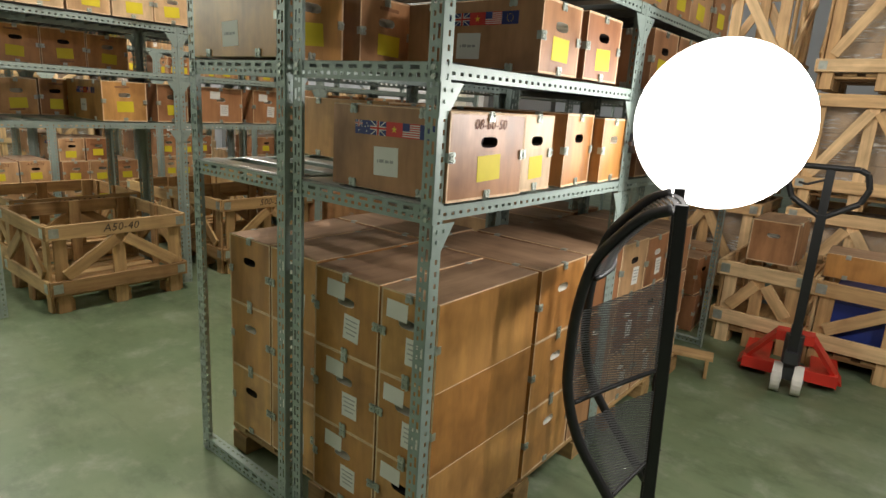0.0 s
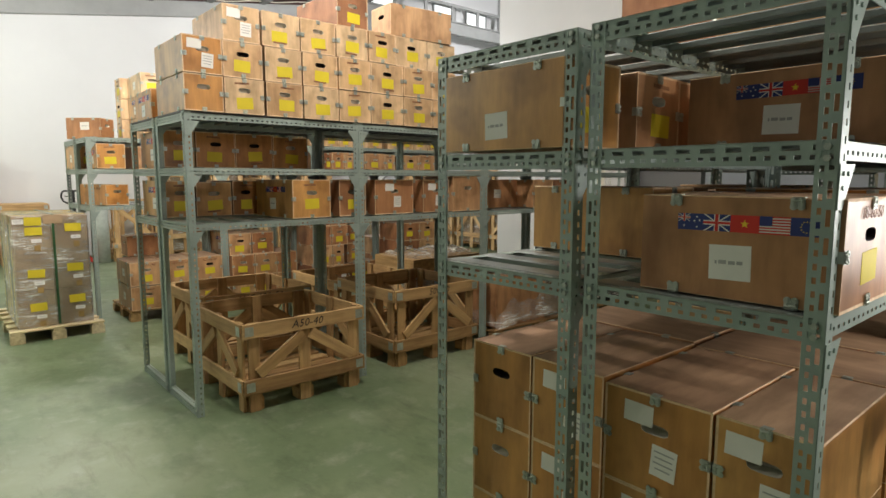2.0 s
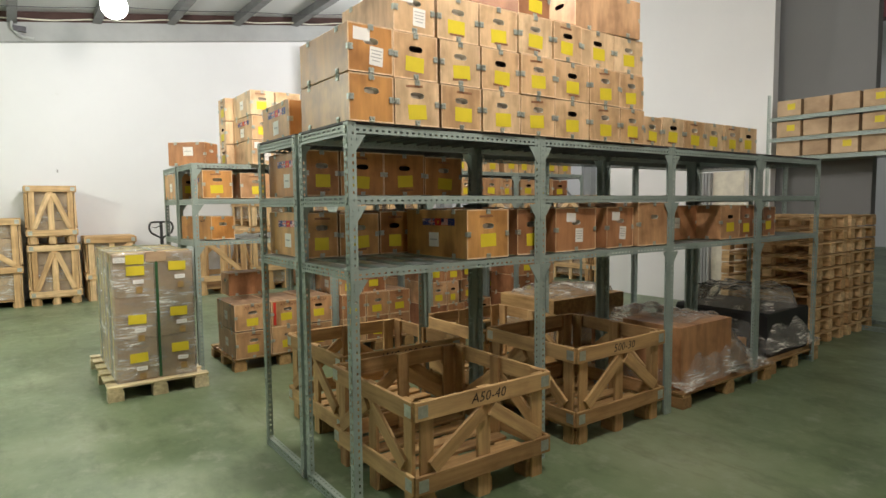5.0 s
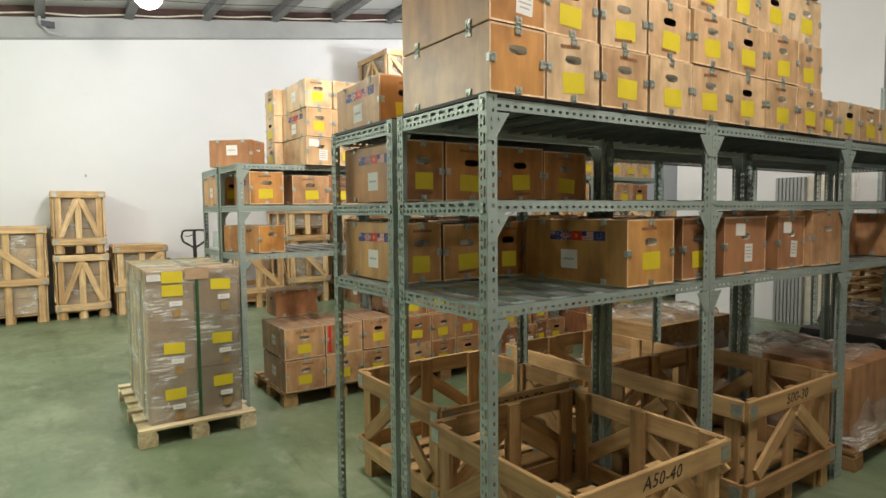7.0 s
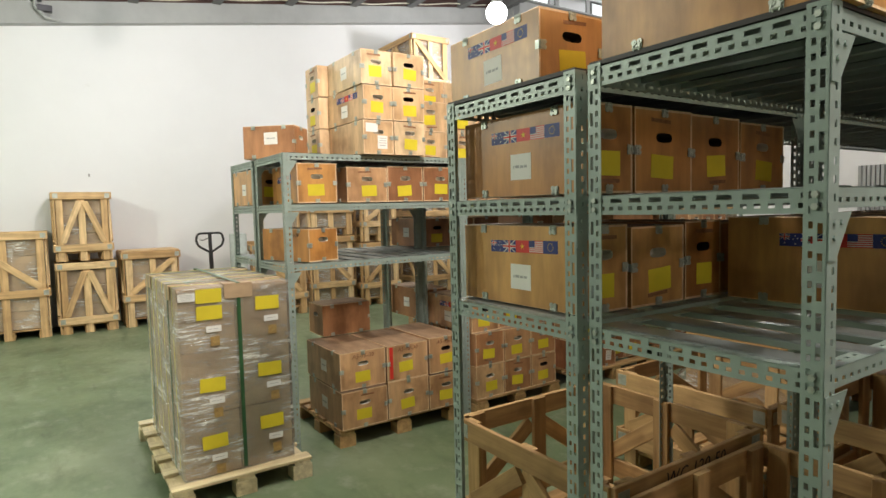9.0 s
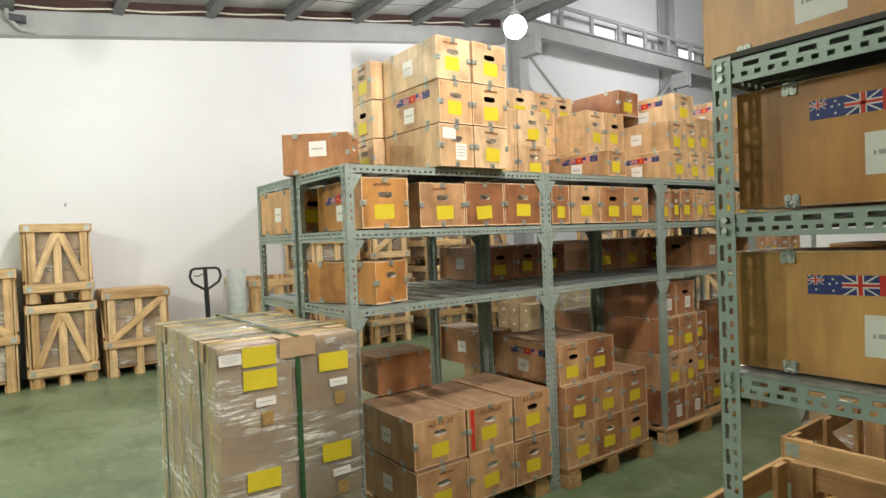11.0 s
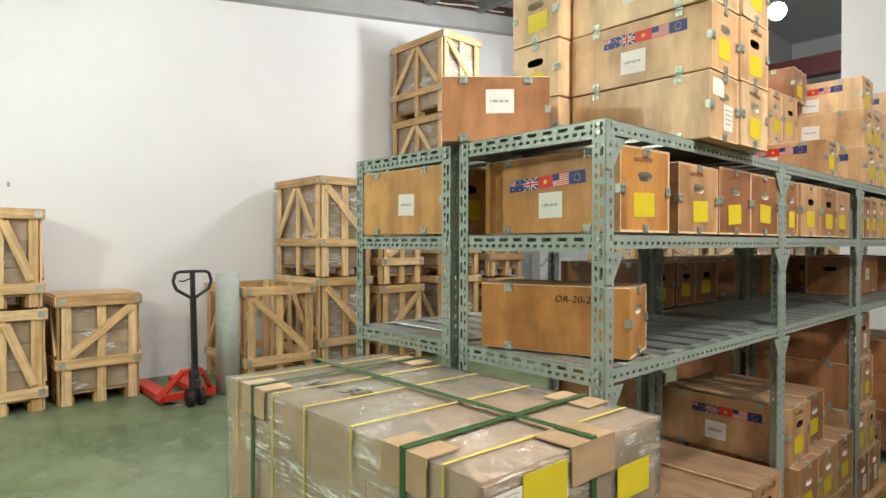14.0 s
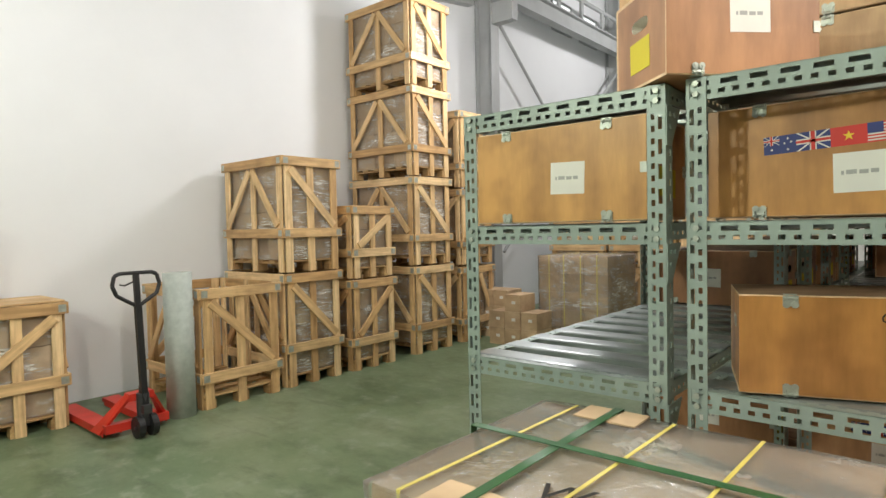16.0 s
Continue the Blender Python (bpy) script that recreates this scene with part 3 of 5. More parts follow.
def box_mesh(l, w, h, mats, hole=True):
    key = (round(l, 2), round(w, 2), round(h, 2), hole, tuple(k.name for k in mats))
    if key in BOXES:
        return BOXES[key]
    l, w, h = round(l, 2) / 2, round(w, 2) / 2, round(h, 2)
    rim = 0.007
    V, F, I = [], [], []

    def quad(pts, mat):
        i = len(V)
        V.extend(pts)
        F.append(tuple(range(i, i + len(pts))))
        I.append(mat)

    e = 0.003
    # sides and top with broken long edges
    sec = [(-w, e), (-w, h - e), (-w + e, h), (w - e, h), (w, h - e), (w, e), (w - e, 0), (-w + e, 0)]
    for k in range(8):
        (ya, za), (yb, zb) = sec[k], sec[(k + 1) % 8]
        quad([(-l, ya, za), (l, ya, za), (l, yb, zb), (-l, yb, zb)], 1 if k == 2 else (2 if k % 2 else 0))
    hc, hw, hh = h * 0.66, min(0.042, w * 0.36), 0.016
    ring = []
    for k in range(12):
        a = 2 * math.pi * k / 12
        ring.append((hw * math.copysign(abs(math.cos(a)) ** 0.6, math.cos(a)), hc + hh * math.copysign(abs(math.sin(a)) ** 0.75, math.sin(a))))
    for s in (-1, 1):
        for k in range(8):
            (ya, za), (yb, zb) = sec[k], sec[(k + 1) % 8]
            ins = lambda y, z: (max(-w + rim, min(w - rim, y)), max(rim, min(h - rim, z)))
            (yc, zc), (yd, zd) = ins(ya, za), ins(yb, zb)
            p = [(s * l, ya, za), (s * l, yb, zb), (s * (l - 0.0012), yd, zd), (s * (l - 0.0012), yc, zc)]
            quad(p if s < 0 else p[::-1], 2)
        yi, z0, z1, xe = w - rim, rim, h - rim, s * (l - 0.0012)
        if not hole:
            p = [(xe, -yi, z0), (xe, yi, z0), (xe, yi, z1), (xe, -yi, z1)]
            quad(p if s > 0 else p[::-1], 0)
            continue
        border = [(yi, hc), (yi, z1), (hw * 0.5, z1), (0, z1), (-hw * 0.5, z1), (-yi, z1), (-yi, hc), (-yi, z0), (-hw * 0.5, z0), (0, z0), (hw * 0.5, z0), (yi, z0)]
        for k in range(12):
            j = (k + 1) % 12
            p = [(xe, *border[k]), (xe, *border[j]), (xe, *ring[j]), (xe, *ring[k])]
            quad(p if s > 0 else p[::-1], 0)
            deep = s * (l - 0.05)
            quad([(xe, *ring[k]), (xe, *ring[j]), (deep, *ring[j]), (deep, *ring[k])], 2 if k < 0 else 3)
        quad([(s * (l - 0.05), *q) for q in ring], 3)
    BOXES[key] = mesh_of("body", V, F, mats, I)
    return BOXES[key]


def clip_mesh():
    if "clip" not in METAL:
        g = Geo()
        # a plate bent round an edge: the edge runs along y, outside looks to +x and +z
        g.slab(0.0004, 0.002, -0.015, 0.015, -0.024, -0.001).slab(-0.016, 0.001, -0.013, 0.013, 0.0004, 0.002)
        for sy in (-1, 1):
            g.tube((0.002, sy * 0.008, -0.020), (0.0045, sy * 0.008, -0.020), 0.0078, 9)
            g.tube((0.0045, sy * 0.008, -0.020), (0.006, sy * 0.008, -0.020), 0.003, 6)
            g.tube((0.0035, sy * 0.010, -0.014), (0.0035, sy * 0.006, 0.001), 0.0024, 5)
        g.tube((0.003, -0.013, -0.006), (0.003, 0.013, -0.006), 0.003, 6)
        METAL["clip"] = g.mesh("clip", STEEL)
    return METAL["clip"]


def sheet_mesh(name, w, h, mat, bars=()):
    """A thin label standing in the xz plane, looking to -y, with printed bars."""
    key = (name, round(w, 3), round(h, 3), mat.name, bars)
    if key not in METAL:
        g = Geo().slab(-w / 2, w / 2, -0.0006, 0, -h / 2, h / 2)
        for bw, bz, bh, *bx in bars:
            c = w * bx[0] if bx else 0.0
            g.slab(c - w * bw / 2, c + w * bw / 2, -0.0009, -0.0007, h * bz - h * bh / 2, h * bz + h * bh / 2, 1)
        METAL[key] = g.mesh(name, [mat, INK])
    return METAL[key]


def flags_mesh():
    if "flags" in METAL:
        return METAL["flags"]
    g = Geo()

    def poly(pts, mat, layer):
        y = -0.0004 - 0.0003 * layer
        g.add([(x, y, z) for x, z in pts], [tuple(range(len(pts)))], mat)

    def rect(x0, x1, z0, z1, mat, layer):
        poly([(x0, z0), (x1, z0), (x1, z1), (x0, z1)], mat, layer)

    def star(x, z, r, mat, layer, points=5):
        poly([(x + (r if k % 2 == 0 else r * 0.4) * math.sin(math.pi * k / points), z + (r if k % 2 == 0 else r * 0.4) * math.cos(math.pi * k / points)) for k in range(2 * points)], mat, layer)

    def union(x0, x1, z0, z1):
        w, h = x1 - x0, z1 - z0
        for s in (1, -1):
            a, b = (z0, z1) if s == 1 else (z1, z0)
            d = 0.13 * h
            poly([(x0, a), (x0 + d, a), (x1, b), (x1 - d, b)], 2, 1)
        rect(x0 + w * 0.4, x0 + w * 0.6, z0, z1, 2, 2)
        rect(x0, x1, z0 + h * 0.36, z0 + h * 0.64, 2, 2)
        rect(x0 + w * 0.44, x0 + w * 0.56, z0, z1, 1, 3)
        rect(x0, x1, z0 + h * 0.43, z0 + h * 0.57, 1, 3)

    W, H = 0.066, 0.041
    for k in range(5):
        x0, x1 = (k - 2.5) * W, (k - 1.5) * W
        rect(x0, x1, -H / 2, H / 2, 1 if k == 2 else (2 if k == 3 else 0), 0)
        if k == 0:
            union(x0, x0 + W / 2, 0, H / 2)
            for dx, dz in ((0.25, -0.25), (0.75, 0.3), (0.65, 0.05), (0.85, 0.1), (0.75, -0.3)):
                star(x0 + dx * W, dz * H, 0.0035, 2, 1)
        if k == 1:
            union(x0, x1, -H / 2, H / 2)
        if k == 2:
            star((x0 + x1) / 2, 0, 0.011, 3, 1)
        if k == 3:
            for j in range(0, 7):
                rect(x0, x1, -H / 2 + H * (2 * j) / 13, -H / 2 + H * (2 * j + 1) / 13, 1, 1)
            rect(x0, x0 + W * 0.42, -H / 2 + H * 6 / 13, H / 2, 0, 2)
        if k == 4:
            for j in range(12):
                star((x0 + x1) / 2 + 0.012 * math.sin(j * math.pi / 6), 0.012 * math.cos(j * math.pi / 6), 0.0022, 3, 1)
    METAL["flags"] = g.mesh("flag_strip", [F_BLUE, F_RED, F_WHITE, F_GOLD])
    return METAL["flags"]


def scribble_mesh():
    """Unreadable marker writing, as one faded bar."""
    if "scribble" not in METAL:
        METAL["scribble"] = Geo().slab(-0.05, 0.05, -0.0005, 0.0, -0.006, 0.006).mesh("writing", FADED_INK)
    return METAL["scribble"]


PRINT = ((0.8, 0.3, 0.05), (0.7, 0.12, 0.05), (0.8, -0.06, 0.05), (0.6, -0.24, 0.05))
CODE = ((0.05, 0.0, 0.1, -0.33), (0.19, 0.01, 0.11, -0.17), (0.16, 0.0, 0.1, 0.05), (0.14, 0.005, 0.1, 0.24))
rng = random.Random(7)


def wooden_box(x, y, z, l=0.57, w=0.28, h=0.245, turn=0.0, end="y", side="", hole=True, tone=None, words="", side_words="", clips=True, back="", card=None, flag=None):
    """A plywood case: its length runs along x before the turn; (x, y, z) is the middle of its underside. end: what the +x end
    carries (y yellow, p printed sheet, pp two sheets, - none); side: what the -y side carries (f flags, w label)."""
    tone = tone or PLY
    lbl = "brown plywood storage box with hand holes and metal clips"
    if "y" in end:
        lbl = "brown plywood storage box with a yellow end label"
    if "f" in side:
        lbl = "brown plywood storage box with a strip of flags"
    if "p" in end:
        lbl = "brown plywood storage box with white printed sheets"
    b = thing("wooden_box", (x, y, z), lbl, "box", "plywood storage boxes", "", turn)
    put("body", box_mesh(l, w, h, [tone, PLY_TOP, PLY_EDGE, PAPER if rng.random() < 0.68 else SHADED_HOLLOW], hole), b, Matrix())
    l2, w2 = round(l, 2) / 2, round(w, 2) / 2
    h = round(h, 2)
    X = pose(l2, 0, 0, 0, 0, 90)
    tilt = rng.uniform(-4, 4)
    if "y" in end:
        put("label", sheet_mesh("label", min(0.115, w * 0.42), 0.075, YELLOW), b, X @ pose(rng.uniform(-0.015, 0.015), 0.0008, h * 0.34 + rng.uniform(-0.01, 0.01), 0, tilt, 0), "yellow paper label")
    if "p" in end:
        put("sheet", sheet_mesh("sheet", 0.075, 0.09, LABEL, PRINT), b, X @ pose(0.03, 0.0008, h * 0.36, 0, tilt + 3, 0), "white printed sheet")
    if "pp" in end:
        put("sheet", sheet_mesh("sheet", 0.09, 0.06, LABEL), b, X @ pose(-0.05, 0.0008, h * 0.78, 0, 2, 0), "blank white sheet")
    if back:
        put("label", sheet_mesh("label", 0.1, 0.075, YELLOW), b, pose(-l2, 0, 0, 0, 0, -90) @ pose(0, 0.0008, h * 0.34, 0, tilt, 0), "yellow paper label")
    if words:
        lettering(words, 0.042, BROWN_INK, b, X @ pose(0, -0.0012, h * 0.86, 90, 0, 0))
    if not words and "y" in end and rng.random() < 0.55:
        put("writing", scribble_mesh(), b, X @ pose(rng.uniform(-0.02, 0.02), 0.0003, h * (0.86 if rng.random() < 0.7 else 0.14), 0, tilt, 0), "faded brown marker writing")
    Y = pose(0, -w2, 0)
    if "f" in side:
        fx, fz, ft = flag or (0.03, h * 0.74, rng.uniform(-1, 1))
        put("flag_strip", flags_mesh(), b, Y @ pose(fx, 0, fz, 0, ft, 0), "printed strip of five national flags")
    if "w" in side:
        cx, cz = card or (rng.uniform(-0.02, 0.02), h * (0.36 if "f" in side else 0.5))
        put("label", sheet_mesh("card", 0.1, 0.085, LABEL, CODE), b, Y @ pose(cx, 0, cz, 0, tilt * 0.6, 0), "white paper card")
    if side_words:
        lettering(side_words, 0.032, BLACK_INK, b, Y @ pose(0.078, -0.001, h * 0.8, 90, 0, 0))
    if clips:
        cm = clip_mesh()
        put("clip", cm, b, pose(l2, 0, h))
        put("clip", cm, b, pose(l2, 0, 0, 180, 0, 0))
        for s in (-1, 1):
            put("clip", cm, b, pose(l2, s * w2, h * 0.5, 90 * -s, 0, 0))
        for dx in (-0.3, 0.3) if clips != "end" else ():
            put("clip", cm, b, pose(dx * l, -w2, h, 0, 0, -90))
            put("clip", cm, b, pose(dx * l, -w2, 0, 180, 0, -90))
    return b


def box_row(front, edges, z, h, l=0.57, end="y", first_side="", **kw):
    """Boxes side by side with their ends on the plane x = front."""
    for k, (a, b) in enumerate(zip(edges, edges[1:])):
        if b - a < 0.09:
            continue
        w = b - a - 0.008
        off = rng.uniform(-0.012, 0.006)
        wooden_box(front - l / 2 + off, (a + b) / 2, z, l, w, h - rng.uniform(0.0, 0.006), rng.uniform(-0.6, 0.6), end, first_side if k == 0 else "", clips=True if k == 0 else "end", **kw)


H0 = TOP + 0.004
# rack row 2: boxes piled on top
F2 = -4.565
ROW = [1.075, 1.33, 1.605, 1.62, 1.90, 2.19, 2.476, 2.79, 3.095, 3.364]
wooden_box(F2 - 0.285, 1.20, H0, 0.57, 0.25, 0.235, 0, "-", "", tone=PLY_OLD)
box_row(F2, ROW[1:], H0, 0.235, tone=PLY_PALE)
wooden_box(F2 - 0.285, 1.20, H0 + 0.235, 0.57, 0.25, 0.23, 0, "pp", "", tone=PLY_OLD)
box_row(F2, ROW[1:], H0 + 0.235, 0.235, tone=PLY_PALE)
box_row(F2 - 0.02, [1.34, 1.60], H0 + 0.47, 0.235, end="pp", tone=PLY_PALE)
box_row(F2 - 0.01, [1.605, 1.89, 2.18, 2.46, 2.72, 3.05, 3.36], H0 + 0.47, 0.235, tone=PLY_PALE)
wooden_box(F2 - 0.34, 2.34, H0 + 0.705, 0.57, 0.28, 0.24, 3, "y")
wooden_box(F2 - 0.17, 3.01, H0 + 0.705, 0.6, 0.3, 0.25, 86, "y", "")
box_row(F2 - 0.02, [3.37, 3.60, 3.88, 4.16, 4.437, 4.69, 4.96], H0, 0.21, tone=PLY_PALE)
# left rack of row 2
wooden_box(-5.66, 1.26, H0, 0.5, 0.28, 0.225, -2, "y", "fw", tone=PLY_OLD)
for z, ys in ((T2 - 0.015, (1.13, 1.36, 1.67, 1.985, 2.3)), (T3 + 0.008, (1.13, 1.35, 1.63, 1.85, 2.14))):
    box_row(-5.265, ys, z, 0.27, 0.58, first_side="fw", tone=PLY_OLD)
wooden_box(-4.9, 1.96, T3 + 0.008, 0.62, 0.31, 0.285, 0, "y", "fw", tone=PLY_OLD)
box_row(-4.6, [2.2, 2.45], T3 + 0.008, 0.28)
wooden_box(-4.9, 2.72, T3 + 0.008, 0.57, 0.40, 0.285, 2, "pp")
wooden_box(-4.9, 3.165, T3 + 0.008, 0.57, 0.31, 0.285, 3, "pp")
wooden_box(-4.87, 3.54, T3 + 0.008, 0.57, 0.36, 0.31, -2, "-")
wooden_box(-4.95, 4.15, T3 + 0.008, 0.55, 0.3, 0.28, 90, "-", "w")
box_row(-4.6, [4.44, 4.75, 5.0], T3 + 0.008, 0.28)
wooden_box(-4.88, 5.32, T3 + 0.008, 0.5, 0.22, 0.26, 0, "y")

# rack row 3
F3 = -7.755
wooden_box(-8.05, 1.34, T2 + 0.008, 0.58, 0.27, 0.262, -3, "y", "fw", tone=PLY_OLD, card=(0.022, 0.092), flag=(0.0, 0.17, -2.5))
box_row(F3, [1.53, 1.848, 2.143, 2.453], T2 + 0.008, 0.25)
box_row(F3 - 0.01, [2.55, 2.73, 3.03, 3.305, 3.59], T2 + 0.008, 0.255)
box_row(F3 - 0.01, [3.76, 3.865, 4.0, 4.19, 4.36, 4.537, 4.877, 5.05], T2 + 0.008, 0.25)
box_row(F3 - 0.01, [5.2, 5.5, 5.8, 6.1], T2 + 0.008, 0.25)
wooden_box(-8.71, 1.243, T2 + 0.008, 0.505, 0.28, 0.262, 0, "y", "w", tone=PLY_OLD, card=(0.04, 0.117))
wooden_box(-8.049, 1.297, T3 + 0.008, 0.50, 0.25, 0.22, 18, "-", "", tone=PLY_OLD, side_words="OR-20-28")
box_row(-8.42, [2.55, 2.85, 3.1, 3.4], T3 + 0.008, 0.25, end="y", first_side="w")
box_row(-8.42, [3.75, 4.1, 4.45, 4.8, 5.05], T3 + 0.008, 0.26, end="y")
wooden_box(-8.1, 4.75, T3 + 0.008, 0.6, 0.3, 0.27, 90, "-", "w")
box_row(F3 - 0.02, [5.2, 5.42, 5.65, 5.88, 6.1], T3 + 0.008, 0.25)
# on top of row 3
for k in range(3):
    z = H0 + 0.236 * k
    wooden_box(-7.985, 1.76, z, 0.56, 0.228, 0.234, (0, 1, -0.5)[k], "pp" if k == 0 else "y", ("", "fw", "w")[k], tone=PLY_PALE)
    wooden_box(-7.975, 2.005, z, 0.56, 0.25, 0.232, (0, -1, 1)[k], "y", tone=PLY_PALE)
    wooden_box(-8.40, 1.85, z, 0.56, 0.24, 0.232, -90, "y", tone=PLY_PALE)
wooden_box(-8.35, 1.261, H0, 0.38, 0.26, 0.235, 48, "-", "w", back="y", card=(0.015, 0.141))
box_row(-8.12, [2.3, 2.62, 2.92], H0, 0.24, tone=PLY_PALE)
box_row(-8.12, [2.3, 2.62, 2.92], H0 + 0.24, 0.24, tone=PLY_PALE)
for k in range(3):
    box_row(-8.42, [2.2, 2.5, 2.8, 3.1, 3.32, 3.55], H0 + 0.24 * k, 0.24, tone=PLY_PALE)
wooden_box(-8.05, 3.23, H0, 0.57, 0.2, 0.18, 0, "y", "fw")
box_row(-8.1, [3.33, 3.55, 3.78], H0 + 0.0, 0.24, tone=PLY_PALE)
box_row(-8.1, [3.33, 3.55, 3.78], H0 + 0.24, 0.3, tone=PLY_PALE)
wooden_box(-8.4, 3.85, H0 + 0.54, 0.57, 0.28, 0.2, 3, "y")
G3 = [3.86, 4.115, 4.325, 4.575, 4.81]
box_row(-7.76, G3, H0, 0.22, first_side="fw", tone=PLY_PALE)
box_row(-7.77, [3.86, 4.09, 4.325], H0 + 0.22, 0.24, 0.6, first_side="w", tone=PLY_PALE)
box_row(-7.82, [4.05, 4.328], H0 + 0.46, 0.23, 0.6, first_side="fw", tone=PLY_PALE)
box_row(-7.82, [4.34, 4.58, 4.82], H0 + 0.22, 0.3, tone=PLY_PALE)
for k in range(3):
    box_row(-7.8 - 0.02 * k, [4.95, 5.2, 5.43, 5.7, 5.95, 6.2], H0 + 0.25 * k, 0.25, first_side="fw" if k == 2 else "", tone=PLY_PALE)
    box_row(-8.45, [3.9, 4.2, 4.5, 4.8, 5.1, 5.4, 5.7], H0 + 0.25 * k, 0.25, tone=PLY_PALE)

# rack row 1
F1 = -1.015
wooden_box(-1.25, 1.455, T3 + 0.008, 0.47, 0.38, 0.25, 0, "y", "fw", words="08-60-50")
wooden_box(-1.31, 1.76, T3 + 0.008, 0.55, 0.2, 0.25, 0, "y", tone=PLY_PALE)
wooden_box(-1.31, 2.03, T3 + 0.008, 0.55, 0.28, 0.255, 7, "-", tone=PLY_OLD)
wooden_box(-1.30, 2.33, T3 + 0.008, 0.55, 0.26, 0.25, 4, "-", tone=PLY_OLD)
wooden_box(-1.32, 1.85, T2, 0.57, 0.26, 0.23, 0, "y", "fw")
wooden_box(-1.31, 2.15, T2, 0.57, 0.28, 0.235, 0, "y", "fw")
wooden_box(-1.985, 1.365, T2, 0.52, 0.28, 0.262, 0, "y", "w", tone=PLY_OLD, card=(-0.015, 0.078))
box_row(-1.70, [1.56, 1.84, 2.13, 2.4], T2, 0.25)
wooden_box(-2.03, 1.93, T3 + 0.008, 0.55, 0.3, 0.262, 0, "y", "", tone=PLY_OLD)
wooden_box(-2.0, 2.28, T3 + 0.008, 0.52, 0.28, 0.25, 3, "y")
for z in (T2, T3 + 0.008):
    box_row(F1, [2.6, 2.9, 3.2, 3.36], z, 0.25)
    box_row(-1.70, [2.6, 2.95, 3.3], z, 0.26)
for k in range(2):
    box_row(F1 - 0.05, [1.95, 2.25, 2.55, 2.85, 3.15, 3.5, 3.8], H0 + 0.24 * k, 0.24)
    box_row(-1.75, [2.4, 2.7, 3.0, 3.3, 3.6], H0 + 0.24 * k, 0.24)


# ---- pallets and crates ----
def pallet(p, w, d, mat, z=0.0):
    """Blocks and deck boards under a load of w (x) by d (y), from the parent's corner."""
    for x in (0.05, w / 2, w - 0.05):
        for y in (0.06, d / 2, d - 0.06):
            put("block", board_mesh(0.1, 0.12, 0.085, mat), p, pose(x, y, z + 0.0426))
    for y in (0.06, d / 2, d - 0.06):
        board(p, "stringer", (0, y, z + 0.0955), (w, y, z + 0.0955), 0.1, 0.02, (0, 0, 1), mat)
    n = 6
    for k in range(n):
        x = 0.05 + (w - 0.1) * k / (n - 1)
        board(p, "deck_board", (x, 0, z + 0.1165), (x, d, z + 0.1165), 0.095, 0.02, (0, 0, 1), mat)


def film_shell(w0, w1, d0, d1, z0, z1, seed, nu=72, nv=26):
    """A wrinkled skin round a load."""
    V, F = [], []
    cx, cy = (w0 + w1) / 2, (d0 + d1) / 2
    hx, hy = (w1 - w0) / 2, (d1 - d0) / 2
    for j in range(nv + 1):
        z = z0 + (z1 - z0) * j / nv
        for i in range(nu):
            a = 4.0 * i / nu
            s, k = a % 1, int(a)
            px, py = ((-1 + 2 * s, -1), (1, -1 + 2 * s), (1 - 2 * s, 1), (-1, 1 - 2 * s))[k]
            bulge = 0.006 * noise.noise(Vector((px * 2.5 + seed, py * 2.5, z * 9))) + 0.003 * noise.noise(Vector((px * 9 + seed, py * 9, z * 30))) + 0.005
            V.append((cx + px * (hx + bulge), cy + py * (hy + bulge), z))
    for j in range(nv):
        for i in range(nu):
            F.append((j * nu + i, j * nu + (i + 1) % nu, (j + 1) * nu + (i + 1) % nu, (j + 1) * nu + i))
    F.append(tuple(nv * nu + i for i in range(nu)))
    return mesh_of("film", V, F, [FILM, FILM_TOP], [0] * (len(F) - 1) + [1], smooth=True)


